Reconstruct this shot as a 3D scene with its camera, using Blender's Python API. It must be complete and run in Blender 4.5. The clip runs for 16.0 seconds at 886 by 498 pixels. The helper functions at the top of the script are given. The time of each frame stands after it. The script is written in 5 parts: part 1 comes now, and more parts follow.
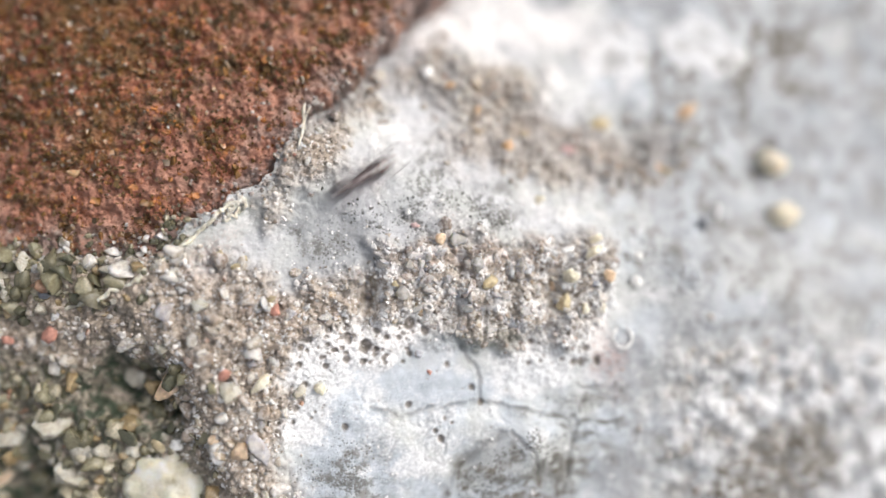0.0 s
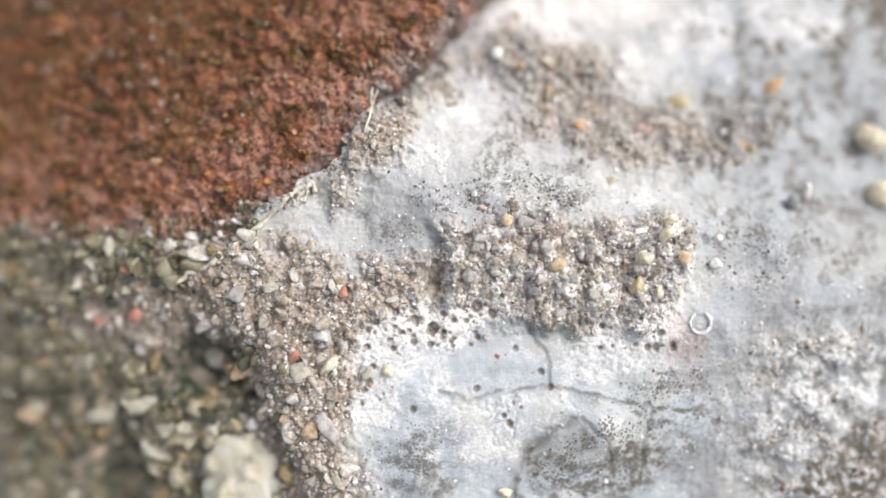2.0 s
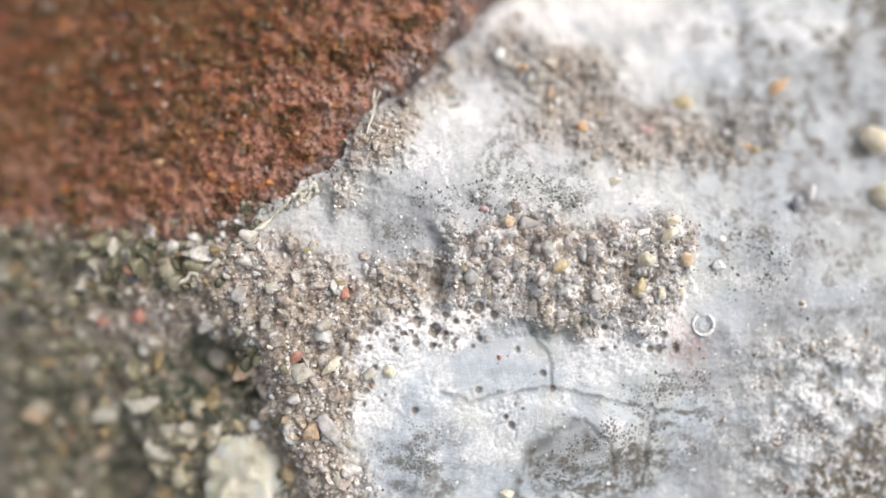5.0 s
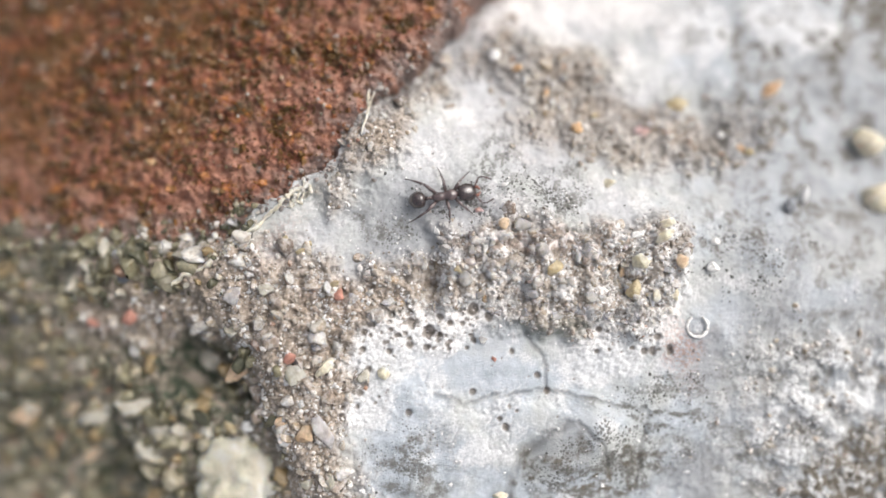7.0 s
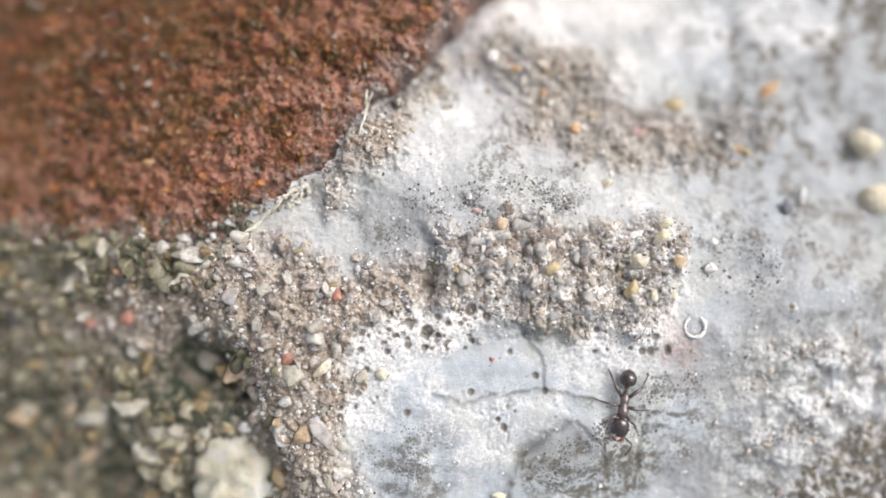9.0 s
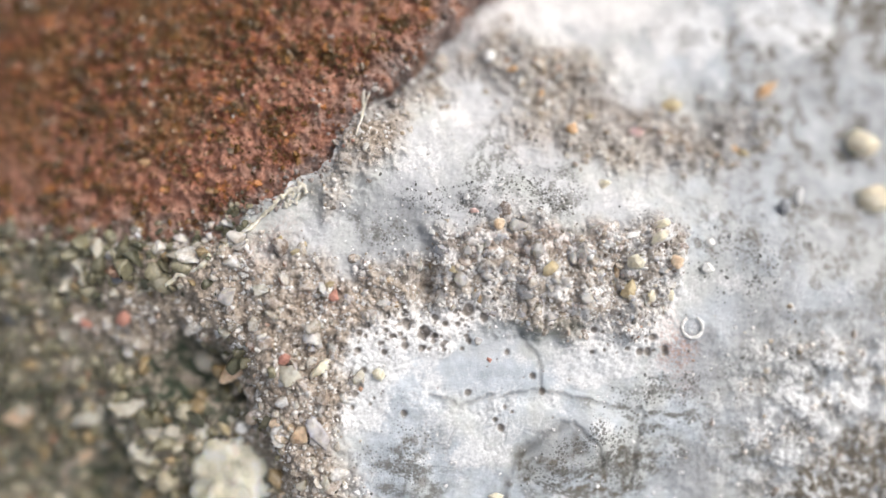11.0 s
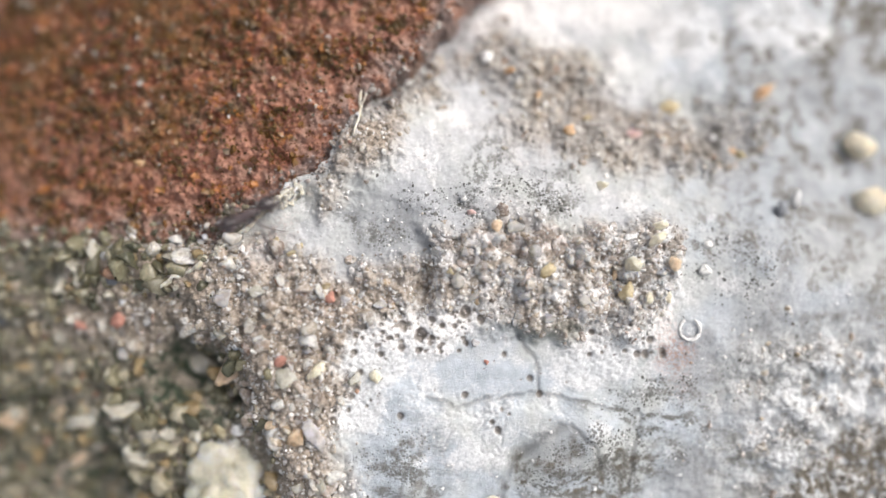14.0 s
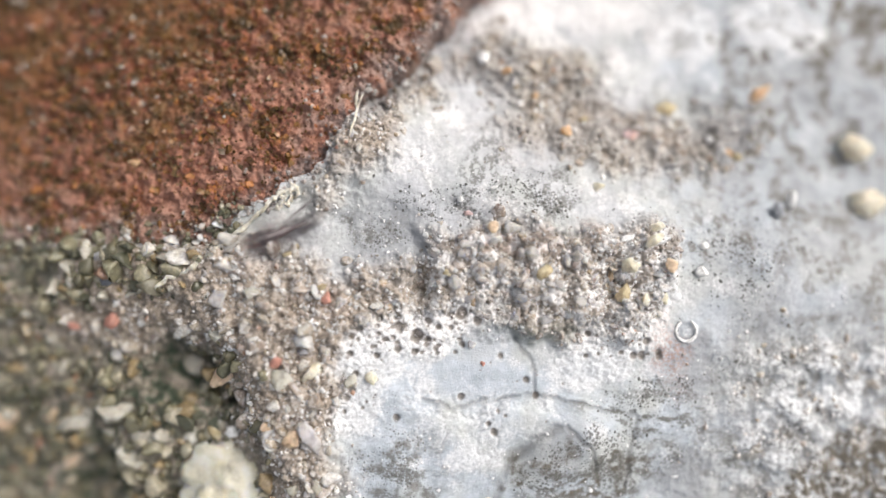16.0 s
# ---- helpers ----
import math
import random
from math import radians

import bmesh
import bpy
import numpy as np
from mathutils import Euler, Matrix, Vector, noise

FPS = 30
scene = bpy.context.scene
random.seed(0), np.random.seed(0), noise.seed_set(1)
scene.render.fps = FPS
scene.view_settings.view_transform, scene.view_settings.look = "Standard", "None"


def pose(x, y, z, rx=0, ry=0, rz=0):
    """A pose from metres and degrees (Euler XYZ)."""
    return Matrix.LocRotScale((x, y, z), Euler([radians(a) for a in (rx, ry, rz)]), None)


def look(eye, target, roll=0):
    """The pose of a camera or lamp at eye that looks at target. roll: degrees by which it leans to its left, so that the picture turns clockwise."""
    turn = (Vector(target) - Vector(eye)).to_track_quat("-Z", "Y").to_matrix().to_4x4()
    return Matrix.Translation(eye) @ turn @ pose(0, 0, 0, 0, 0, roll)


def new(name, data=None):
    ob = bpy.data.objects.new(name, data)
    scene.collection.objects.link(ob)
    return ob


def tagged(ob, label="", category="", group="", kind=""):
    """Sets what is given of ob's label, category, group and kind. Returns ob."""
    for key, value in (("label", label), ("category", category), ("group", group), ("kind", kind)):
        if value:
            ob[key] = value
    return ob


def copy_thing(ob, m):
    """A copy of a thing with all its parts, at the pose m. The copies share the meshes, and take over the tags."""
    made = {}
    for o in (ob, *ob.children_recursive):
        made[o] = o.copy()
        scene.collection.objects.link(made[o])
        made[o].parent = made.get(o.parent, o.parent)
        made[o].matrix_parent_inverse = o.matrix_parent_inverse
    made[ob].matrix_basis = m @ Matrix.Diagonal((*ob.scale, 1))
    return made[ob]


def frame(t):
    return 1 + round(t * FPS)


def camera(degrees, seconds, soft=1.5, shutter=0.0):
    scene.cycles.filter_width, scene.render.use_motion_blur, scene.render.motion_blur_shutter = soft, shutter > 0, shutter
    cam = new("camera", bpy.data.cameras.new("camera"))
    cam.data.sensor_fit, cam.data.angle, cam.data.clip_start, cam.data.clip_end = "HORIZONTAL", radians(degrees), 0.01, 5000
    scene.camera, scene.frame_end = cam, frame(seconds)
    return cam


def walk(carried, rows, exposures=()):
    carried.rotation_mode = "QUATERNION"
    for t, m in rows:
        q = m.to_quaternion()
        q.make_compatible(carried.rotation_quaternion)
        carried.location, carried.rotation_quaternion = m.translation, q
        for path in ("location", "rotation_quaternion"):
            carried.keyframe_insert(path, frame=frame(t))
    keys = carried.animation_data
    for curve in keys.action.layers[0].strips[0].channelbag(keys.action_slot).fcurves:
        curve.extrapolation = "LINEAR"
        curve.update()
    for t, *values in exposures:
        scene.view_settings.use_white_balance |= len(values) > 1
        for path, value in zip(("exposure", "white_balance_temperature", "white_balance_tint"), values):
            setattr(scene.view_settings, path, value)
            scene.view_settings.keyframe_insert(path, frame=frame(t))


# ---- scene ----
# The place is measured in millimetres and built at true size: a brick corner, a mortar joint and ants of 2.5 mm.
MM = 0.001


def mm_pose(x, y, z, rx, ry, rz):
    return pose(x * MM, y * MM, z * MM, rx, ry, rz)


cam = camera(55.0, 16.0, soft=1.5, shutter=0.5)
cam.data.dof.use_dof, cam.data.dof.focus_distance, cam.data.dof.aperture_fstop = True, 30.0 * MM, 11.0
walk(cam, [
    (0.0, mm_pose(-1.743, 0.454, 30.420, 0.137, -7.535, 0.093)),
    (0.5, mm_pose(-1.461, 0.352, 30.354, 0.136, -5.965, 0.008)),
    (1.0, mm_pose(-0.829, -0.033, 30.293, 1.067, -3.130, -0.317)),
    (1.5, mm_pose(-0.453, -0.001, 30.238, 0.373, -1.610, -0.260)),
    (2.0, mm_pose(0.034, -0.032, 30.248, -0.107, 0.296, -0.234)),
    (2.5, mm_pose(0.299, -0.040, 30.267, -0.174, 1.147, -0.200)),
    (3.0, mm_pose(0.326, -0.059, 30.266, -0.164, 1.151, -0.130)),
    (3.5, mm_pose(0.244, 0.035, 30.254, -0.321, 0.900, -0.098)),
    (4.0, mm_pose(0.257, -0.024, 30.244, -0.158, 0.874, -0.148)),
    (6.5, mm_pose(0.155, -0.076, 30.190, 0.081, 0.392, -0.128)),
    (7.0, mm_pose(-0.000, -0.000, 30.120, 0.000, -0.000, 0.000)),
    (7.5, mm_pose(0.096, -0.025, 30.122, 0.072, 0.059, -0.057)),
    (8.0, mm_pose(-0.015, -0.097, 30.125, 0.212, -0.134, -0.047)),
    (8.5, mm_pose(-0.010, -0.134, 30.124, 0.281, -0.116, -0.060)),
    (9.0, mm_pose(0.014, -0.085, 30.136, 0.187, -0.116, -0.015)),
    (11.5, mm_pose(-0.061, -0.074, 30.048, 0.194, -0.460, 0.038)),
    (12.0, mm_pose(0.002, -0.033, 30.014, 0.178, -0.437, 0.082)),
    (12.5, mm_pose(-0.121, -0.179, 30.010, 0.463, -0.625, 0.093)),
    (13.0, mm_pose(-0.041, -0.131, 29.977, 0.421, -0.576, 0.084)),
    (13.5, mm_pose(-0.177, -0.027, 29.929, 0.242, -0.921, 0.141)),
    (14.0, mm_pose(-0.134, -0.069, 29.947, 0.284, -0.779, 0.100)),
    (14.5, mm_pose(-0.224, -0.046, 29.955, 0.241, -0.946, 0.104)),
    (15.0, mm_pose(-0.217, -0.018, 29.945, 0.232, -0.988, 0.163)),
    (15.5, mm_pose(-0.230, 0.028, 29.910, 0.153, -1.031, 0.127)),
    (16.0, mm_pose(-0.304, -0.025, 29.851, 0.269, -1.346, 0.221)),
], exposures=[(0.0, 0.27), (1.0, 0.27), (2.5, 0.19), (16.0, 0.19)])

# ---- light: an overcast sky, brightest on the far right-hand side ----
SUN_EL, SUN_AZ = radians(48), radians(35)   # azimuth counted from +x towards +y
world = bpy.data.worlds.new("sky")
scene.world = world
world.use_nodes = True
wn = world.node_tree.nodes
sky = wn.new("ShaderNodeTexSky")
sky.sky_type, sky.sun_disc = "NISHITA", False
sky.sun_elevation, sky.sun_rotation = SUN_EL, radians(90) - SUN_AZ
sky.air_density, sky.dust_density, sky.ozone_density = 0.95, 6.5, 0.9
veil = wn.new("ShaderNodeHueSaturation")   # thin cloud takes most of the blue out of the sky
veil.inputs["Saturation"].default_value = 0.45
world.node_tree.links.new(sky.outputs[0], veil.inputs["Color"])
world.node_tree.links.new(veil.outputs[0], wn["Background"].inputs[0])
wn["Background"].inputs[1].default_value = 0.15
sun = new("sun", bpy.data.lights.new("sun", "SUN"))
sun.data.energy, sun.data.angle, sun.data.color = 1.2, radians(50), (1.0, 0.955, 0.955)
sun.matrix_world = look((math.cos(SUN_AZ) * math.cos(SUN_EL), math.sin(SUN_AZ) * math.cos(SUN_EL), math.sin(SUN_EL)), (0, 0, 0))


# ---- materials ----
class Nodes:
    """Short hand for building a node material; one unit of its coordinates is a millimetre."""

    def __init__(self, name):
        self.mat = bpy.data.materials.new(name)
        self.mat.use_nodes = True
        self.tree = self.mat.node_tree
        self.bsdf = self.tree.nodes["Principled BSDF"]
        tc = self.add("ShaderNodeTexCoord")
        vm = self.add("ShaderNodeVectorMath")
        vm.operation = "SCALE"
        self.tree.links.new(tc.outputs["Object"], vm.inputs[0])
        vm.inputs["Scale"].default_value = 1000.0
        self.co = vm.outputs[0]

    def add(self, kind):
        return self.tree.nodes.new(kind)

    def put(self, socket, value):
        if isinstance(value, bpy.types.NodeSocket):
            self.tree.links.new(value, socket)
        elif isinstance(value, tuple) and len(value) == 3 and socket.type == "RGBA":
            socket.default_value = (*value, 1)
        else:
            socket.default_value = value

    def noise(self, scale, detail=4.0, rough=0.55, out=0):
        n = self.add("ShaderNodeTexNoise")
        self.put(n.inputs["Vector"], self.co)
        n.inputs["Scale"].default_value, n.inputs["Detail"].default_value = scale, detail
        n.inputs["Roughness"].default_value = rough
        return n.outputs[out]

    def cells(self, scale, feature="F1", out="Distance", jitter=1.0):
        n = self.add("ShaderNodeTexVoronoi")
        n.feature = feature
        self.put(n.inputs["Vector"], self.co)
        n.inputs["Scale"].default_value, n.inputs["Randomness"].default_value = scale, jitter
        return n.outputs[out]

    def math(self, op, a, b=0.0, c=0.0):
        n = self.add("ShaderNodeMath")
        n.operation = op
        for s, v in zip(n.inputs, (a, b, c)):
            self.put(s, v)
        return n.outputs[0]

    def step(self, value, lo, hi):
        n = self.add("ShaderNodeMapRange")
        n.interpolation_type = "SMOOTHSTEP"
        self.put(n.inputs[0], value)
        self.put(n.inputs[1], lo)
        self.put(n.inputs[2], hi)
        return n.outputs[0]

    def mix(self, f, a, b, blend="MIX"):
        n = self.add("ShaderNodeMix")
        n.data_type, n.blend_type = "RGBA", blend
        for s, v in ((n.inputs[0], f), (n.inputs[6], a), (n.inputs[7], b)):
            self.put(s, v)
        return n.outputs[2]

    def ramp(self, value, *stops, constant=False):
        n = self.add("ShaderNodeValToRGB")
        if constant:
            n.color_ramp.interpolation = "CONSTANT"
        el = n.color_ramp.elements
        while len(el) < len(stops):
            el.new(0.5)
        for e, (p, c) in zip(el, stops):
            e.position, e.color = p, (*c, 1)
        self.put(n.inputs[0], value)
        return n.outputs[0]

    def attr(self, name):
        n = self.add("ShaderNodeAttribute")
        n.attribute_name = name
        return n.outputs["Fac"]

    def bump(self, height, strength=0.5, dist=0.05):
        n = self.add("ShaderNodeBump")
        n.inputs["Strength"].default_value, n.inputs["Distance"].default_value = strength, dist * MM
        self.put(n.inputs["Height"], height)
        self.put(self.bsdf.inputs["Normal"], n.outputs[0])

    def done(self, **values):
        for key, v in values.items():
            self.put(self.bsdf.inputs[key.replace("_", " ")], v)
        return self.mat


def mortar_material():
    m = Nodes("weathered mortar")
    fine, mid, big = m.noise(9, 6), m.noise(2.2, 5), m.noise(0.35, 3)
    # cool: a bluish cast of the light, painted into the grey and the lime
    grey = m.mix(m.attr("cool"), m.ramp(mid, (0.3, (0.368, 0.378, 0.388)), (0.7, (0.545, 0.555, 0.565))), m.ramp(mid, (0.3, (0.34, 0.38, 0.415)), (0.7, (0.52, 0.565, 0.605))))
    grey = m.mix(m.step(big, 0.42, 0.65), grey, (0.46, 0.475, 0.455))
    sand = m.ramp(m.noise(5, 6), (0.28, (0.15, 0.118, 0.09)), (0.48, (0.33, 0.275, 0.22)), (0.68, (0.55, 0.48, 0.41)))
    col = m.mix(m.attr("sand"), grey, sand)
    col = m.mix(m.math("MULTIPLY", m.attr("film"), 0.92), col, m.ramp(m.noise(1.4, 5), (0.35, (0.235, 0.245, 0.252)), (0.65, (0.375, 0.387, 0.40))))
    # dark green of the hollow: shade between its grains painted in with the moss
    pit_f = m.attr("moss_shade")
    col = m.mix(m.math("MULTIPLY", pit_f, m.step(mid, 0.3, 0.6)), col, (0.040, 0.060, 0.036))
    lime_f = m.math("MULTIPLY", m.attr("lime"), m.step(m.math("ADD", m.math("MULTIPLY", fine, 0.6), m.math("MULTIPLY", m.attr("lime"), 0.4)), 0.35, 0.6))
    col = m.mix(lime_f, col, m.ramp(fine, (0.32, (0.48, 0.465, 0.445)), (0.46, (0.72, 0.698, 0.675)), (0.60, (0.86, 0.84, 0.82))))
    col = m.mix(m.math("MULTIPLY", m.attr("cool"), lime_f), col, m.ramp(fine, (0.30, (0.50, 0.515, 0.52)), (0.66, (0.675, 0.69, 0.695))))
    # dark specks of lichen, in clusters
    plain = m.co
    wob = m.add("ShaderNodeTexNoise")
    m.put(wob.inputs["Vector"], plain)
    wob.inputs["Scale"].default_value = 5.0
    shove = m.add("ShaderNodeVectorMath")
    shove.operation = "MULTIPLY_ADD"
    m.put(shove.inputs[0], wob.outputs["Color"])
    shove.inputs[1].default_value = (0.12, 0.12, 0.12)
    m.put(shove.inputs[2], plain)
    m.co = shove.outputs[0]
    dots = m.cells(7.2)
    size = m.math("MULTIPLY", m.attr("speck"), m.math("MULTIPLY", m.step(m.noise(1.3, 3), 0.22, 0.58), 0.60))
    dot_f = m.step(m.math("SUBTRACT", size, dots), -0.06, 0.26)
    dots2 = m.cells(14)
    m.co = plain
    dot2_f = m.step(m.math("SUBTRACT", m.math("MULTIPLY", size, 0.9), dots2), -0.05, 0.25)
    both = m.math("MAXIMUM", dot_f, m.math("MULTIPLY", dot2_f, 0.8))
    col = m.mix(m.math("MULTIPLY", both, 0.85), col, (0.085, 0.083, 0.075))
    col = m.mix(m.math("MULTIPLY", m.attr("stain"), m.step(m.noise(3.5, 5), 0.36, 0.6)), col, m.mix(fine, (0.05, 0.05, 0.045), (0.17, 0.14, 0.10)))
    col = m.mix(m.math("MULTIPLY", m.attr("rust"), m.step(fine, 0.4, 0.62)), col, (0.33, 0.19, 0.145))
    col = m.mix(m.math("MULTIPLY", m.attr("blot"), m.step(m.noise(8, 4), 0.30, 0.55)), col, m.mix(fine, (0.07, 0.073, 0.066), (0.20, 0.195, 0.175)))
    col = m.mix(m.attr("dirt"), col, (0.06, 0.055, 0.05))
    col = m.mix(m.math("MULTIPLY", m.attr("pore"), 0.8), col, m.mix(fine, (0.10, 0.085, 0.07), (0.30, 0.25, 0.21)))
    m.bump(m.math("ADD", m.noise(14, 8, 0.65), m.math("MULTIPLY", both, -0.25)), 0.65, 0.055)
    return m.done(Base_Color=col, Roughness=m.ramp(mid, (0.3, (0.55,) * 3), (0.7, (0.85,) * 3)))


def brick_material():
    m = Nodes("fired red brick")
    fine, mid, big = m.noise(7, 7, 0.65), m.noise(1.6, 5), m.noise(0.28, 4)
    col = m.ramp(fine, (0.32, (0.06, 0.022, 0.014)), (0.47, (0.22, 0.065, 0.036)), (0.60, (0.38, 0.13, 0.065)), (0.74, (0.52, 0.26, 0.12)))
    # darker and more olive towards the brick's far side
    far_tone = m.math("MULTIPLY", m.step(mid, 0.47, 0.62), m.attr("far_tone"))
    col = m.mix(far_tone, col, m.ramp(fine, (0.35, (0.03, 0.024, 0.014)), (0.65, (0.13, 0.09, 0.03))))
    ochre = m.math("MULTIPLY", m.attr("far_tone"), m.step(big, 0.45, 0.6))
    col = m.mix(m.math("MULTIPLY", ochre, 0.55), col, (0.26, 0.13, 0.04))
    col = m.mix(m.math("MULTIPLY", m.attr("bloom"), 0.75), col, m.ramp(fine, (0.35, (0.36, 0.165, 0.115)), (0.65, (0.62, 0.345, 0.245))))
    spark = m.step(m.cells(6), 0.16, 0.08)
    col = m.mix(m.math("MULTIPLY", spark, m.step(m.noise(2.5, 2), 0.56, 0.64)), col, (0.62, 0.50, 0.42))
    col = m.mix(m.math("MULTIPLY", m.attr("dust"), m.step(fine, 0.3, 0.6)), col, (0.36, 0.31, 0.27))
    col = m.mix(m.attr("rim"), col, m.ramp(fine, (0.3, (0.21, 0.145, 0.125)), (0.7, (0.46, 0.34, 0.295))))
    m.bump(m.math("ADD", m.noise(10, 8, 0.7), m.math("MULTIPLY", m.cells(4.5), 0.6)), 0.9, 0.14)
    return m.done(Base_Color=col, Roughness=m.ramp(fine, (0.3, (0.38,) * 3), (0.6, (0.72,) * 3)))


SAND_RAMP = ((0.0, (0.50, 0.44, 0.36)), (0.16, (0.66, 0.595, 0.51)), (0.30, (0.35, 0.285, 0.24)), (0.42, (0.51, 0.42, 0.345)),
             (0.54, (0.72, 0.675, 0.61)), (0.66, (0.44, 0.365, 0.305)), (0.78, (0.50, 0.40, 0.28)), (0.86, (0.76, 0.73, 0.69)), (0.965, (0.46, 0.28, 0.19)))
GLASSY_RAMP = ((0.0, (0.58, 0.53, 0.48)), (0.22, (0.68, 0.64, 0.60)), (0.42, (0.47, 0.40, 0.36)), (0.56, (0.72, 0.69, 0.66)), (0.72, (0.58, 0.49, 0.38)), (0.84, (0.42, 0.345, 0.31)), (0.96, (0.62, 0.45, 0.29)))
# grains of the hollow: darker and greener than the other sand
PIT_RAMP = ((0.0, (0.225, 0.21, 0.135)), (0.14, (0.42, 0.385, 0.26)), (0.26, (0.155, 0.155, 0.10)), (0.38, (0.36, 0.335, 0.22)),
            (0.52, (0.56, 0.51, 0.38)), (0.66, (0.245, 0.225, 0.155)), (0.76, (0.48, 0.365, 0.205)), (0.86, (0.66, 0.62, 0.52)), (0.97, (0.46, 0.28, 0.19)))
BRICK_RAMP = ((0.0, (0.34, 0.105, 0.060)), (0.18, (0.52, 0.20, 0.10)), (0.34, (0.14, 0.048, 0.030)), (0.46, (0.60, 0.27, 0.11)),
              (0.62, (0.42, 0.155, 0.09)), (0.74, (0.055, 0.044, 0.026)), (0.82, (0.60, 0.30, 0.12)), (0.90, (0.19, 0.14, 0.06)), (0.975, (0.74, 0.64, 0.58)))


def grain_material(name, stops, island, clear=0.0, rough=0.35, coated=0.0, olive_far=0.0, glow=0.0):
    m = Nodes(name)
    if island:
        n = m.add("ShaderNodeNewGeometry")
        pick = n.outputs["Random Per Island"]
    else:
        n = m.add("ShaderNodeObjectInfo")
        pick = n.outputs["Random"]
    tone = m.ramp(pick, *stops, constant=True)
    col = m.mix(m.step(m.noise(6, 5), 0.35, 0.7), m.mix(0.35, tone, (0.02, 0.018, 0.015)), tone)
    if coated:
        # a bloom of lime over part of the grains
        col = m.mix(m.math("MULTIPLY", coated, m.step(m.noise(1.5, 7, 0.7), 0.46, 0.56)), col, (0.87, 0.855, 0.83))
    if olive_far:
        # dark olive-brown patches, thickening towards the brick's far side
        dot = m.add("ShaderNodeVectorMath")
        dot.operation = "DOT_PRODUCT"
        m.put(dot.inputs[0], m.co)
        dot.inputs[1].default_value = (-0.45, 1.0, 0.0)
        reach = m.step(m.math("ADD", dot.outputs["Value"], m.math("MULTIPLY", m.noise(0.55, 4), 9.0)), 6.5, 11.0)
        patch = m.math("MULTIPLY", reach, m.step(m.noise(0.9, 4), 0.28, 0.52))
        col = m.mix(m.math("MULTIPLY", patch, olive_far), col, m.ramp(m.noise(2.5, 3), (0.35, (0.045, 0.036, 0.014)), (0.7, (0.20, 0.10, 0.03))))
        # burnt spots and orange streaks in the clay
        col = m.mix(m.math("MULTIPLY", m.step(m.noise(0.9, 5, 0.6), 0.54, 0.66), 0.8), col, (0.035, 0.022, 0.014))
        col = m.mix(m.math("MULTIPLY", m.step(m.noise(1.5, 4), 0.58, 0.68), 0.6), col, (0.62, 0.25, 0.08))
    m.bump(m.noise(12, 5, 0.6), 0.35, 0.03)
    m.bsdf.inputs["Subsurface Radius"].default_value = (1.0, 0.85, 0.65)
    return m.done(Base_Color=col, Roughness=rough, Transmission_Weight=clear, IOR=1.5, Subsurface_Weight=glow, Subsurface_Scale=0.3 * MM)


def stone_material(name, colour, clear=0.0, rough=0.35, scale=5.0, glow=0.5):
    """A single mineral: cloudy inside, with paler bruised spots."""
    m = Nodes(name)
    pale = tuple(min(0.85, c * 1.25 + 0.06) for c in colour)
    deep = tuple(c * 0.62 for c in colour)
    col = m.ramp(m.noise(scale, 6), (0.3, deep), (0.52, colour), (0.72, pale))
    m.bump(m.noise(7, 7, 0.65), 0.8, 0.07)
    m.bsdf.inputs["Subsurface Radius"].default_value = (1.0, 0.85, 0.6)
    return m.done(Base_Color=col, Roughness=rough, Transmission_Weight=clear, IOR=1.52, Subsurface_Weight=glow, Subsurface_Scale=0.5 * MM)


def chitin(name, colour, rough):
    m = Nodes(name)
    col = m.mix(m.step(m.noise(6, 4), 0.4, 0.7), colour, tuple(c * 1.7 for c in colour))
    m.bump(m.noise(40, 3), 0.15, 0.01)
    return m.done(Base_Color=col, Roughness=rough, IOR=1.55, Coat_Weight=1.0, Coat_Roughness=0.03)


MORTAR, BRICK = mortar_material(), brick_material()
SAND_JOINED = grain_material("mixed sand", SAND_RAMP, True, 0.05, 0.35, 0.65)
PIT_SAND = grain_material("dark olive sand", PIT_RAMP, True, 0.35, 0.18, glow=0.4)
GRAVEL = grain_material("sand and quartz", SAND_RAMP, True, 0.2, 0.2, 0.4, glow=0.6)
SAND_SINGLE = grain_material("glassy sand grain", GLASSY_RAMP, False, 0.2, 0.12, 0.45, glow=0.8)
PIT_SINGLE = grain_material("dark olive pebble", PIT_RAMP, False, 0.3, 0.18, glow=0.4)
GRAVEL_SINGLE = grain_material("quartz pebble", SAND_RAMP, False, 0.2, 0.2, 0.4, glow=0.6)
GUTTER = grain_material("grey dust and grit", ((0.0, (0.30, 0.265, 0.245)), (0.3, (0.44, 0.385, 0.35)), (0.5, (0.19, 0.165, 0.15)), (0.7, (0.58, 0.53, 0.48)), (0.88, (0.36, 0.19, 0.14))), True, 0.1, 0.3)
GRIT = grain_material("crushed brick grit", BRICK_RAMP, True, 0.0, 0.2, olive_far=0.95)
LIME_BITS = grain_material("lime crumbs", ((0.0, (0.82, 0.81, 0.79)), (0.30, (0.62, 0.59, 0.54)), (0.5, (0.47, 0.43, 0.38)), (0.72, (0.34, 0.29, 0.245)), (0.9, (0.19, 0.15, 0.12))), True, 0.0, 0.4)
WHITE_BITS = grain_material("white crumbs", ((0.0, (0.86, 0.86, 0.85)), (0.5, (0.76, 0.75, 0.735)), (0.85, (0.58, 0.565, 0.54))), True, 0.0, 0.4)
DARK = chitin("black chitin", (0.030, 0.020, 0.019), 0.08)
BROWN = chitin("dark brown chitin", (0.072, 0.050, 0.048), 0.2)
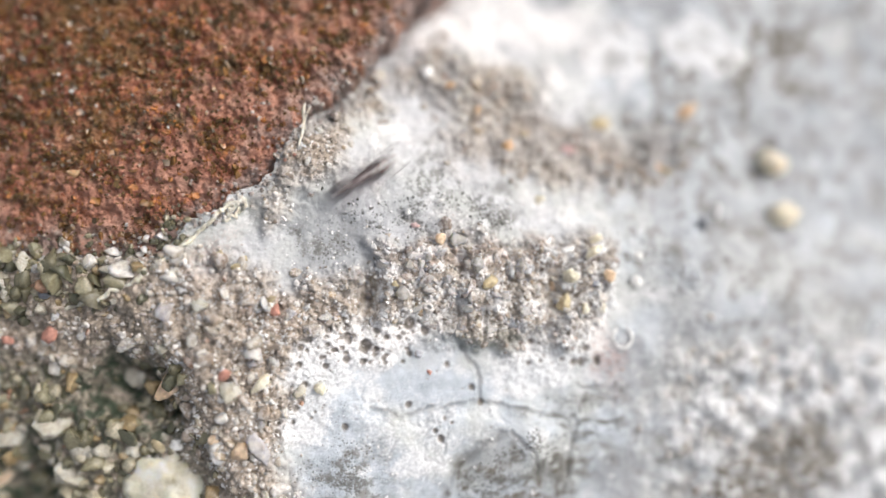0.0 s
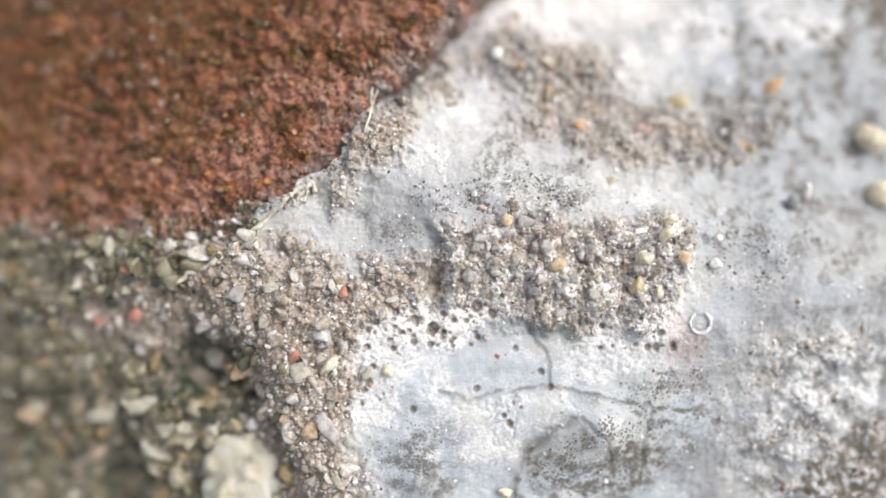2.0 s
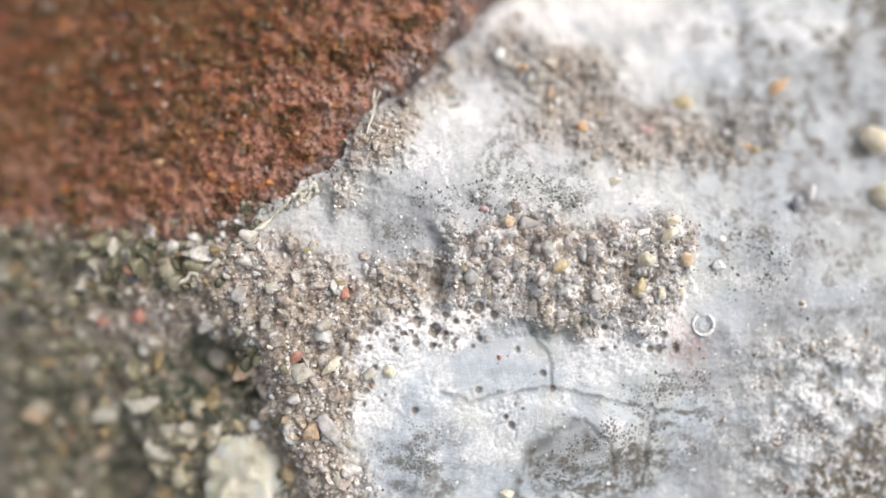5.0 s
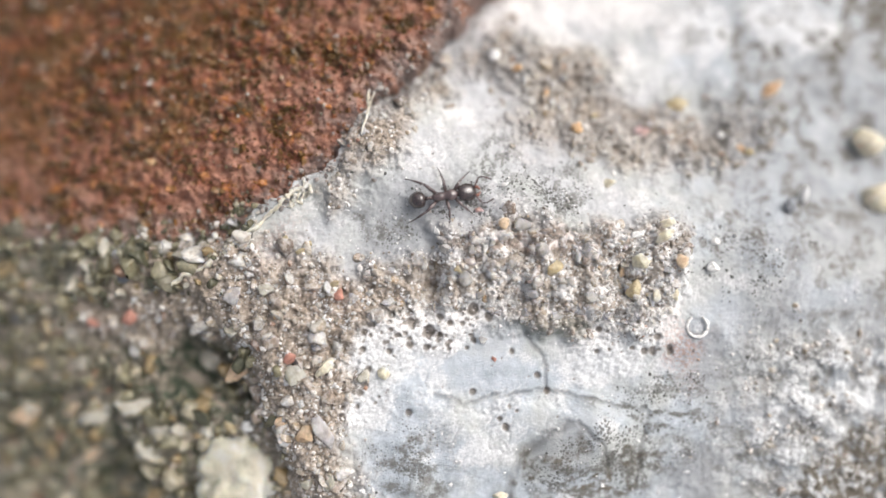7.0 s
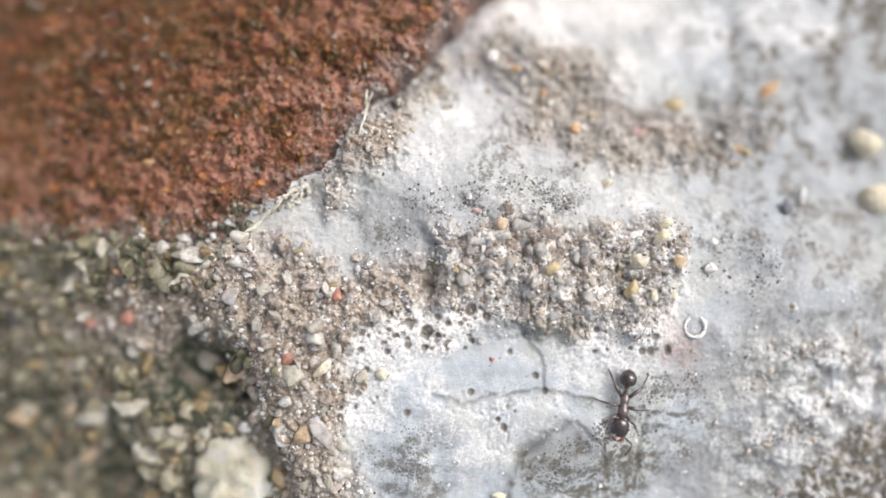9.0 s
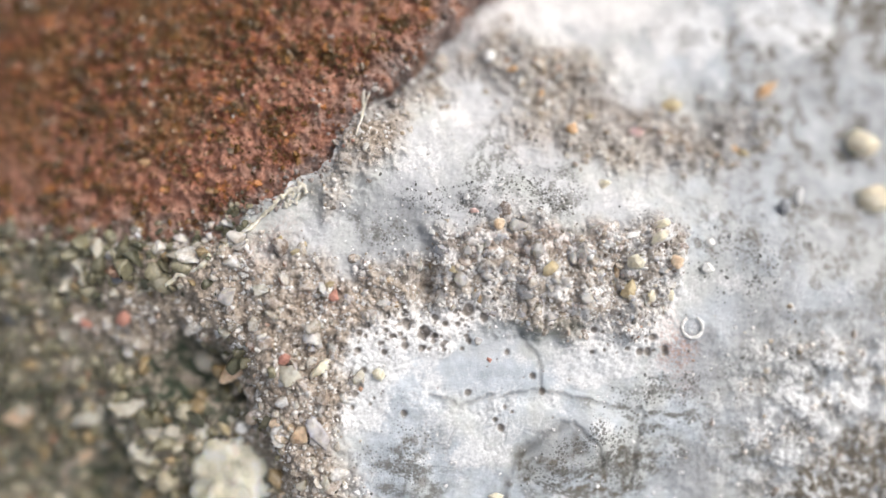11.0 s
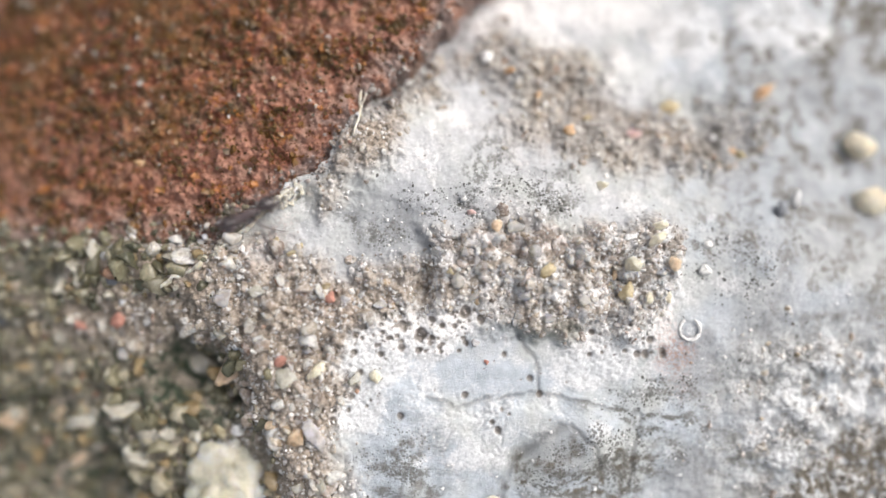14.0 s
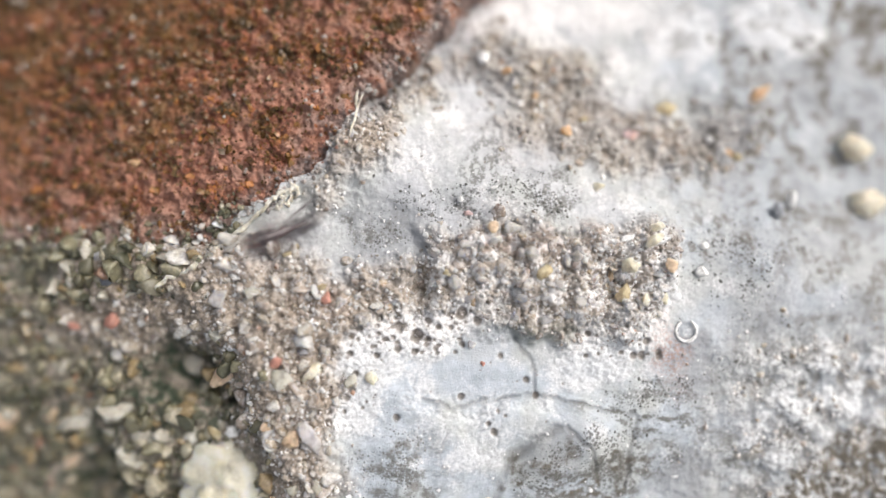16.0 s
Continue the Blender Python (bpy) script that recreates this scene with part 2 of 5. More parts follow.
RED = chitin("reddish brown chitin", (0.13, 0.035, 0.016), 0.3)

# ---- heights and masks in millimetres, laid out to fit the camera's view ----
RNG = np.random.default_rng(7)
LATTICE = RNG.random(256 * 256) * 2 * math.pi
LATTICE_X, LATTICE_Y = np.cos(LATTICE).astype(np.float32), np.sin(LATTICE).astype(np.float32)
EYE = 30.1   # camera height from which positions and masks are fitted to the view


def wave(x, y, size, seed=0):
    """Smooth gradient noise, about -0.7 to 0.7, with features of that size."""
    x, y = x / size + 37.7 * seed + 900, y / size + 11.3 * seed + 900
    i, j = np.floor(x).astype(np.int32), np.floor(y).astype(np.int32)
    fx, fy = (x - i).astype(np.float32), (y - j).astype(np.float32)
    u, v = fx * fx * fx * (fx * (fx * 6 - 15) + 10), fy * fy * fy * (fy * (fy * 6 - 15) + 10)
    rows, cols = ((i & 255) * 256, ((i + 1) & 255) * 256), (j & 255, (j + 1) & 255)

    def corner(a, b):
        k = rows[a] + cols[b]
        return LATTICE_X.take(k) * (fx - a) + LATTICE_Y.take(k) * (fy - b)
    lo, hi = corner(0, 0), corner(0, 1)
    lo += u * (corner(1, 0) - lo)
    hi += u * (corner(1, 1) - hi)
    return lo + v * (hi - lo)


def rough(x, y, size, octaves, seed=0, gain=0.5):
    total, amp = 0.0, 1.0
    for k in range(octaves):
        total = total + amp * wave(x, y, size, seed + 3 * k)
        size, amp = size / 2.03, amp * gain
    return total


def sstep(a, lo, hi):
    t = np.clip((a - lo) / (hi - lo), 0, 1)
    return t * t * (3 - 2 * t)


def oval(u, v, c, rx, ry, turn=0.0, soft=0.5):
    """1 inside an ellipse, fading to 0 across its rim."""
    a = radians(turn)
    p, q = (u - c[0]) * math.cos(a) + (v - c[1]) * math.sin(a), (v - c[1]) * math.cos(a) - (u - c[0]) * math.sin(a)
    return 1 - sstep(np.sqrt((p / rx) ** 2 + (q / ry) ** 2), 1 - soft, 1 + soft)


def along(u, v, points):
    """Distance to a line of points."""
    best = np.full(np.shape(u), 1e9)
    for (ax, ay), (bx, by) in zip(points, points[1:]):
        dx, dy = bx - ax, by - ay
        t = np.clip(((u - ax) * dx + (v - ay) * dy) / (dx * dx + dy * dy), 0, 1)
        best = np.minimum(best, np.hypot(u - ax - t * dx, v - ay - t * dy))
    return best


def area(u, v, points, soft):
    """1 inside an outline, fading to 0 across its rim."""
    inside = np.zeros(np.shape(u), bool)
    for (ax, ay), (bx, by) in zip(points, points[1:] + points[:1]):
        inside ^= ((ay > v) != (by > v)) & (u < (bx - ax) * (v - ay) / (by - ay + 1e-12) + ax)
    d = along(u, v, points + points[:1])
    return sstep(np.where(inside, d, -d), -soft, soft)


def dome(x, y):
    """The joint's level, bent down all round its middle so the camera blurs it."""
    r = np.clip(np.hypot(x + 0.9, (y + 1.7) * 1.12) - 5.0, 0, 60)
    return -4.0 * (r / 11.0) ** 2 / (1 + (r / 20.0) ** 2) * (1 - 0.6 * sstep(x, 2, 14))


def joint(x, y):
    """The mortar's level: the dome, sunk towards the brick's far side to blur in view."""
    return dome(x, y) - 1.9 * sstep(y + 0.22 * x, 2.0, 7.0)


def apparent(x, y, level=joint):
    """Where the camera sees a ground point, carried up to the crown's level."""
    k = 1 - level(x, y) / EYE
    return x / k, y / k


EDGE = [(-23.68, 0.22), (-12.68, 0.32), (-9.08, 0.26), (-7.68, 0.46), (-6.28, 1.78), (-4.44, 2.98), (-2.88, 4.98), (-0.98, 6.26), (0.32, 7.38), (1.92, 9.02), (9.32, 15.42)]


def brick_side(u, v):
    """Signed distance from the brick's worn edge: above 0 on the brick."""
    d = along(u, v, EDGE)
    ex, ey = np.array([p[0] for p in EDGE]), np.array([p[1] for p in EDGE])
    return np.where(v > np.interp(u, ex, ey), d, -d) + 0.34 * rough(u, v, 1.1, 5, 5, 0.6)


CRACKS = [[(2.92, -2.98), (3.62, -3.98), (3.60, -4.98)],
          [(-0.28, -5.18), (0.72, -5.54), (1.92, -5.22), (3.60, -5.02), (4.92, -5.22), (6.02, -5.54), (7.12, -5.62)],
          [(0.62, 1.92), (1.32, 1.46), (2.02, 0.86), (3.52, 0.66), (6.02, 0.58)],
          [(7.24, -5.74), (7.04, -6.98), (6.88, -8.18)],
          [(4.52, -6.08), (3.52, -6.68), (2.82, -7.38), (2.42, -8.18), (2.32, -8.98)], [(4.72, -6.08), (5.52, -6.78), (5.82, -7.58)]]


RIDGE = [(-0.18, 0.72), (1.12, 0.92), (2.32, 1.12), (4.32, 0.82), (6.12, 0.72), (7.72, 1.12), (8.42, 0.62), (8.62, -0.58), (8.32, -1.98), (7.32, -2.58), (6.12, -2.98), (4.92, -2.88), (3.52, -2.48), (2.32, -2.08),
         (1.32, -1.78), (0.22, -1.98), (-0.38, -1.48), (-0.08, -0.38)]
SLOPE = [(-7.98, -0.08), (-6.88, 0.52), (-5.28, 0.02), (-3.68, -0.48), (-1.68, -0.58), (-0.48, -0.28), (0.12, -0.58), (0.02, -1.68), (-1.68, -2.18), (-2.78, -3.18), (-3.18, -4.38), (-3.38, -5.98), (-2.88, -8.82), (-2.88, -11.18), (-6.28, -11.18),
         (-5.68, -7.18), (-5.68, -5.58), (-7.08, -3.58), (-8.08, -2.38), (-9.08, -1.18)]
UPPER = [(0.12, 6.62), (1.32, 7.42), (2.92, 7.62), (4.52, 7.02), (5.92, 6.92), (6.22, 5.72), (6.92, 4.92), (9.12, 4.82), (9.52, 3.62), (8.92, 2.62), (6.92, 2.62), (5.52, 3.02), (4.12, 3.82), (2.32, 3.42), (2.12, 4.42), (2.92, 5.02), (1.72, 6.22)]
MARGIN = [(-4.48, 2.22), (-3.88, 3.02), (-2.88, 4.52), (-1.68, 5.22), (0.12, 6.42), (0.32, 5.82), (-1.28, 4.22), (-1.68, 3.02), (-2.68, 2.22), (-3.68, 1.22)]


def fields(x, y):
    """Height of the mortar and its coverings, as arrays."""
    u, v = apparent(x, y)
    wu, wv = u + 0.75 * rough(u, v, 1.8, 5, 11, 0.6), v + 0.75 * rough(u, v, 1.8, 5, 23, 0.6)
    h = joint(x, y)
    ridge = area(wu, wv, RIDGE, 0.5)
    slope = area(wu, wv, SLOPE, 0.65)
    rim = np.maximum.reduce([oval(wu, wv, (-0.48, -2.78), 2.2, 0.95, 18, 0.5), 0.7 * oval(wu, wv, (-2.28, -3.88), 1.0, 1.2, -40, 0.5),
                             oval(wu, wv, (6.52, -3.18), 2.0, 1.0, 20, 0.6), oval(wu, wv, (8.42, -1.18), 0.4, 1.4, 0, 0.5), 0.65 * oval(wu, wv, (-2.68, -5.18), 1.0, 0.9, 0, 0.5)])
    plate = np.maximum(oval(wu, wv, (2.12, -4.18), 3.3, 1.5, 0, 0.25), oval(wu, wv, (-1.68, 0.42), 1.5, 1.3, 0, 0.35))
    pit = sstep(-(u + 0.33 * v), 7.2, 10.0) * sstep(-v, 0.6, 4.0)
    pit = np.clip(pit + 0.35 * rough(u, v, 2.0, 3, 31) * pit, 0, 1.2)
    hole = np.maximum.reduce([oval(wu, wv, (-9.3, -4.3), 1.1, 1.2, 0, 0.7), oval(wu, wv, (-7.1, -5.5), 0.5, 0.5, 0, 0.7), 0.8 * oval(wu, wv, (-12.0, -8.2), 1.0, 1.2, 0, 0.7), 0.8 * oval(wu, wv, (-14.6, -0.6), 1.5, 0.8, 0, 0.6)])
    low = sstep(-(u + 0.33 * v), 6.6, 8.0) * sstep(-v, -0.9, 0.2)
    lumps = np.maximum.reduce([area(wu, wv, UPPER, 0.6), area(wu, wv, MARGIN, 0.45), oval(wu, wv, (10.32, 4.02), 1.5, 1.2, 0, 0.5)])
    white = np.maximum.reduce([0.45 * oval(wu, wv, (0.52, 4.42), 1.9, 1.2, 25, 0.6), 0.5 * oval(wu, wv, (-4.18, 1.52), 0.9, 1.0, 0, 0.5), oval(wu, wv, (3.32, 8.42), 2.4, 1.5, 15, 0.6),
                               0.7 * oval(wu, wv, (6.92, 6.42), 1.6, 1.3, 40, 0.5), 0.8 * oval(wu, wv, (8.72, 8.02), 1.3, 1.5, 0, 0.6), oval(wu, wv, (12.72, 8.22), 1.6, 1.0, 0, 0.6), 0.7 * oval(wu, wv, (1.52, -6.18), 2.2, 1.2, 0, 0.8)])
    white = white * (0.30 + 0.55 * sstep(rough(u, v, 1.1, 5, 191, 0.6), -0.22, 0.2))
    bright = np.maximum.reduce([oval(wu, wv, (9.0, 7.7), 1.1, 1.2, 20, 0.6), oval(wu, wv, (12.2, 8.1), 1.2, 1.0, 0, 0.6), 0.45 * oval(wu, wv, (7.1, 6.0), 1.2, 1.0, 0, 0.6), 0.85 * oval(wu, wv, (6.4, 8.6), 2.2, 1.0, 0, 0.6), 0.75 * oval(wu, wv, (3.3, 8.6), 2.2, 1.1, 10, 0.6)])
    coarse = np.clip(ridge + slope + pit + low + lumps, 0, 1)
    h = h + 0.42 * ridge + 0.40 * slope - 0.9 * pit - 1.3 * hole * np.clip(pit + 0.4, 0, 1) - 0.25 * low + 0.35 * lumps + 0.12 * rim - 0.18 * plate
    h = h + 0.5 * (ridge + 0.5 * slope) * rough(x, y, 1.7, 3, 43)
    h = h - 0.8 * oval(u, v, (-0.40, -1.18), 0.42, 1.1, -8, 0.7) - 0.35 * oval(wu, wv, (6.28, -0.98), 0.5, 0.7, 0, 0.7) + 0.35 * oval(u, v, (4.72, -6.98), 1.6, 0.9, 35, 0.5)
    calm = 1 - 0.8 * oval(u, v, (2.32, -5.78), 5.5, 3.2, 0, 0.35)
    grainy = np.maximum(coarse, 0.25 * rim)
    h = h + 0.35 * rough(x, y, 3.2, 2, 41) * (1 - 0.7 * plate) + 0.36 * rough(x, y, 0.75, 5, 47, 0.55) * (0.10 + 0.9 * grainy) * (1 - 0.85 * plate * (1 - coarse))
    h = h + 0.13 * (0.5 - np.abs(rough(x, y, 0.30, 3, 53, 0.6)) * 2) * (0.10 * calm + grainy + 0.2 * rim * calm)
    right = sstep(u, 8.0, 13.0) * sstep(-v, 1.5, 4.5)
    h = h + 0.28 * right * rough(x, y, 0.9, 4, 59) + 0.026 * calm * rough(x, y, 0.22, 2, 57) - 0.10 * white * (1 - sstep(np.abs(rough(u, v, 1.3, 3, 137)), 0.0, 0.12))
    pore = np.zeros_like(h)
    dirt = 0.22 * white * (1 - sstep(np.abs(rough(u, v, 1.3, 3, 137)), 0.0, 0.09))
    for k, line in enumerate(CRACKS):
        # the fifth line is the dark left edge of a grey mound, drawn wider
        wide = 0.34 if k == 4 else 0.17
        d = along(u + 0.14 * rough(u, v, 0.5, 4, 61), v + 0.14 * rough(u, v, 0.5, 4, 67), line)
        broken = sstep(rough(u, v, 0.6, 3, 63), -0.60, -0.10)
        h = h - 0.05 * broken * (1 - sstep(d, 0.02, 0.14))
        dirt = np.maximum(dirt, 0.42 * broken * (1 - sstep(d, 0.02, wide)))
    # pores in the lime rim, sunk and coloured dark brown inside
    prng = np.random.default_rng(21)
    holes = [(-1.12, -2.58, 0.20), (-0.46, -2.92, 0.27), (1.04, -2.14, 0.22), (-3.80, -3.48, 0.19), (2.44, -3.64, 0.11), (-1.22, -5.80, 0.14), (-3.60, -5.96, 0.17), (-3.60, -5.56, 0.14),
             (-5.20, -3.16, 0.14), (2.00, -6.00, 0.10), (2.60, -5.72, 0.08), (-0.10, -2.40, 0.15), (0.25, -2.60, 0.13), (-1.60, -3.05, 0.16), (-1.90, -2.55, 0.12), (0.70, 0.28, 0.17)]
    for c, rx, ry, n in (((-0.88, -2.80), 2.0, 0.75, 75), ((-2.68, -4.38), 0.9, 1.5, 22), ((1.92, -5.58), 2.4, 1.2, 9), ((7.92, 0.42), 0.8, 0.6, 5), ((3.12, -4.18), 2.0, 0.5, 4),
                         ((-4.48, -2.38), 1.6, 1.2, 12), ((6.60, -3.00), 1.5, 0.7, 26), ((1.10, -2.30), 0.9, 0.5, 16)):
        holes += [(c[0] + prng.uniform(-1, 1) * rx, c[1] + prng.uniform(-1, 1) * ry, 0.04 + 0.13 * prng.random() ** 2.2) for _ in range(n)]
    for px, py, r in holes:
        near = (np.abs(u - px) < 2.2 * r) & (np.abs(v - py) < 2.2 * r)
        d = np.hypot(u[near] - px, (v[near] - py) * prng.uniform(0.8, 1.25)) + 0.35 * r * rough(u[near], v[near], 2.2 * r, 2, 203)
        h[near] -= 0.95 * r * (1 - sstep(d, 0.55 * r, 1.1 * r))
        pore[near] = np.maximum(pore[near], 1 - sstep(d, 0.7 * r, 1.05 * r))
    side = brick_side(u, v)
    crust = 1 - sstep(side - 0.9 * sstep(v, 3.5, 8.5), -0.16, 0.06)
    h = h * crust + (1 - crust) * -7.0
    lime = np.clip(np.maximum(0.9 * rim, 0.62 * white) + 0.18 * (1 - coarse) + 0.35 * sstep(rough(u, v, 1.5, 4, 71), 0.05, 0.45), 0, 1) * (1 - 0.75 * pit)
    lime = np.where(ridge + slope > 0.5, np.maximum(np.minimum(lime, 0.6), np.clip(0.95 * ridge + 0.35 * slope - pit, 0, 1) * sstep(rough(u, v, 0.6, 5, 73, 0.6), -0.08, 0.22)) * (1 - 0.75 * pit), lime)
    speck = np.maximum.reduce([0.9 * oval(wu, wv, (-1.88, 0.72), 1.1, 0.8, 0, 0.6), 0.8 * oval(wu, wv, (0.72, 1.82), 2.2, 0.8, 10, 0.7), 0.85 * oval(wu, wv, (3.92, 2.22), 1.7, 1.0, 0, 0.6),
                               0.9 * oval(wu, wv, (5.92, -7.58), 2.8, 1.3, 10, 0.6), 0.6 * oval(wu, wv, (12.12, -7.18), 3.4, 1.9, -25, 0.5), 0.55 * oval(wu, wv, (11.92, -3.98), 2.3, 1.3, 0, 0.6),
                               0.75 * oval(wu, wv, (-1.28, -7.18), 1.5, 1.7, 0, 0.6), 0.8 * oval(wu, wv, (7.52, -5.18), 1.6, 0.7, 0, 0.7), 0.4 * lumps, 0.75 * oval(wu, wv, (10.92, 0.22), 2.2, 1.9, 0, 0.7)])
    speck = np.clip(speck + 0.30 * (1 - plate) * sstep(rough(u, v, 2.0, 3, 79), 0.0, 0.4), 0.1, 1) * (1 - 0.8 * rim) * (1 - 0.6 * white) * (1 - 0.7 * pit)
    sand = np.clip(0.85 * ridge + slope + pit + low + lumps * (0.62 + 0.38 * sstep(rough(u, v, 1.4, 4, 149), -0.15, 0.25)) + 0.5 * right * sstep(rough(u, v, 1.0, 3, 83), -0.1, 0.3), 0, 1)
    # the oval at (12.3, 1.7) paints the shade left of a white pebble
    stain = np.clip(np.maximum.reduce([2.0 * oval(u, v, (15.12, 7.82), 1.9, 1.7, 0, 0.6), 0.9 * oval(wu, wv, (8.9, 8.8), 0.5, 0.5, 0, 0.6), 0.8 * oval(wu, wv, (12.3, 1.7), 0.7, 1.0, 0, 0.6), 0.9 * oval(wu, wv, (12.12, 6.92), 4.0, 1.0, -8, 0.6), 0.8 * oval(wu, wv, (10.92, 0.82), 2.0, 1.4, 0, 0.6), 0.55 * oval(wu, wv, (13.12, -6.98), 3.8, 3.2, -25, 0.5), oval(wu, wv, (12.72, 3.82), 4.4, 3.0, 0, 0.6), 1.0 * oval(wu, wv, (5.12, -7.98), 3.0, 1.3, 12, 0.4), 0.7 * oval(wu, wv, (-1.18, -7.58), 1.4, 1.6, 0, 0.6), 0.65 * sstep(u, 10.5, 14), 0.2 * lumps]) * sstep(rough(u, v, 1.0, 3, 107, 0.5), -0.08, 0.2), 0, 1.6)
    lime = lime * (1 - 0.8 * stain) * (1 - 0.5 * sstep(u, 8, 12)) + 0.4 * sstep(u, 7, 11) * sstep(rough(u, v, 1.1, 4, 109), 0.0, 0.35) * (1 - stain)
    # right-hand lumps: pale on the crests, brown in the troughs of the height
    crest = rough(x, y, 0.9, 4, 59)
    stain = np.maximum(stain * (1 - 0.6 * right), 0.6 * right * sstep(-crest, 0.08, 0.3))
    stain = np.maximum(stain, 2.2 * oval(wu, wv, (15.0, -8.2), 2.6, 1.5, 30, 0.6))
    lime = np.maximum(lime, 0.9 * right * sstep(crest, -0.05, 0.2))
    zone = np.maximum.reduce([oval(wu, wv, (5.62, -8.0), 2.5, 0.9, 14, 0.5), oval(wu, wv, (7.72, -5.78), 2.6, 0.8, -8, 0.6), 0.75 * oval(wu, wv, (10.7, -7.6), 1.5, 1.2, -25, 0.6), 0.9 * oval(wu, wv, (6.5, -8.2), 0.7, 0.8, 0, 0.6), 0.9 * oval(wu, wv, (8.4, -6.0), 0.9, 0.6, -20, 0.6), 0.45 * oval(wu, wv, (11.52, -3.98), 1.9, 1.0, 0, 0.6),
                              0.9 * oval(wu, wv, (-0.98, -7.78), 1.3, 1.5, 0, 0.6), 0.9 * oval(wu, wv, (3.82, 1.92), 1.5, 0.9, 0, 0.6), 0.9 * oval(wu, wv, (-2.08, 0.72), 1.2, 0.6, 0, 0.6), 0.8 * oval(wu, wv, (1.72, 3.02), 0.9, 1.0, 0, 0.6)])
    streak = sstep(-v, 3.5, 5.0)
    patchy = np.where(streak > 0.5, rough(0.62 * u + 0.25 * v, 1.35 * v, 0.62, 5, 151, 0.62), rough(u, v, 0.55, 4, 151, 0.6))
    blot = zone * np.maximum(sstep(patchy, 0.0, 0.2), 0.9 * sstep(rough(u, v, 0.26, 3, 157), 0.16, 0.34) * (1 - 0.7 * streak))
    film = np.clip(sstep(u, 7.0, 12.0) * (0.75 + 0.6 * rough(u, v, 1.8, 4, 127)) + 0.95 * oval(wu, wv, (-1.68, 0.52), 1.9, 1.5, 0, 0.4) + 0.8 * oval(wu, wv, (9.0, -7.9), 1.2, 1.1, 0, 0.3) + 0.7 * oval(wu, wv, (4.4, -6.9), 1.0, 0.8, 35, 0.4) + 0.8 * oval(wu, wv, (9.1, -4.0), 0.8, 1.4, 0, 0.3) + 0.75 * sstep(v, 4.0, 7.5) * sstep(rough(u, v, 1.4, 3, 131), -0.15, 0.2), 0, 1)
    film = film * (1 - 0.8 * white)
    lime = lime * (1 - 0.75 * film * (1 - right))
    lime = np.maximum(lime, 0.95 * bright)
    rust = 0.7 * oval(wu, wv, (8.42, -3.58), 0.5, 1.3, 0, 0.7) + 0.35 * oval(wu, wv, (-6.08, 0.22), 1.3, 0.7, 40, 0.7) + 0.4 * oval(wu, wv, (-3.88, -1.58), 0.9, 0.7, 0, 0.7) + 0.4 * oval(wu, wv, (3.52, 0.32), 2.6, 0.5, 0, 0.7)
    # shade of the hollow and its holes as colour, plus an olive tint below the ridge
    moss_shade = np.clip(pit * 0.75 * (1 - 0.85 * oval(wu, wv, (-10.2, -2.7), 3.2, 1.0, 0, 0.4)) + hole, 0, 1) + 0.5 * oval(wu, wv, (4.02, -2.68), 2.0, 0.4, -6, 0.8)
    return h, dict(lime=lime, speck=speck, blot=np.clip(blot, 0, 1), sand=sand, rust=np.clip(rust, 0, 1), film=film, cool=np.maximum(sstep(-v + 0.8 * rough(u, v, 2.0, 3, 139), 2.2, 4.2) * sstep(u, -4.5, -2.5), sstep(u + 0.8 * rough(u, v, 2.0, 3, 141), 6.5, 9.5)), stain=stain, moss_shade=np.clip(moss_shade, 0, 1), dirt=dirt, pore=pore, hole=hole), crust


def brick_height(x, y):
    u, v = apparent(x, y, dome)
    side = brick_side(u, v) - 0.5 * sstep(v, 3.5, 8.5)
    h = -0.45 + 0.8 * dome(x, y) - 0.35 * sstep(-(u + 0.4 * v), 3, 14) + 0.12 * rough(x, y, 2.4, 3, 91) + 0.34 * rough(x, y, 0.5, 4, 97, 0.65)
    h = h - 0.18 * (1 - sstep(side, -0.25, 0.8)) ** 2 - 6.0 * (1 - sstep(side, -0.5, -0.05))
    far_tone = np.clip(0.2 + 1.1 * sstep(v - 0.45 * u, 5.5, 9.5), 0, 1)
    bloom = (1 - sstep(side, 1.2, 6.0)) * sstep(rough(u, v, 1.3, 4, 117), -0.35, 0.25)
    rim = (1 - sstep(side, 0.15, 0.85)) * sstep(rough(u, v, 0.9, 4, 103), -0.3, 0.2)
    dust = np.clip(0.6 * (1 - sstep(side, -0.2, 2.4)) * sstep(rough(u, v, 0.9, 3, 101), -0.1, 0.4) + 0.8 * sstep(-u, 6.5, 9.0) * (1 - sstep(side, 0.1, 1.5)) * sstep(rough(u, v, 0.8, 3, 163), -0.3, 0.15), 0, 1)
    return h, dict(far_tone=far_tone, dust=dust, rim=rim, bloom=bloom), side


def axis(lo, hi, stepping, reach):
    """Fine steps from lo to hi, then ever wider ones to the reach on both sides."""
    out, s, a = [], stepping, hi
    while a < reach:
        s *= 1.25
        a += s
        out.append(a)
    n = int(round((hi - lo) / stepping)) + 1
    return np.concatenate([-(np.array(out[::-1]) - hi) + lo, np.linspace(lo, hi, n), np.array(out)])


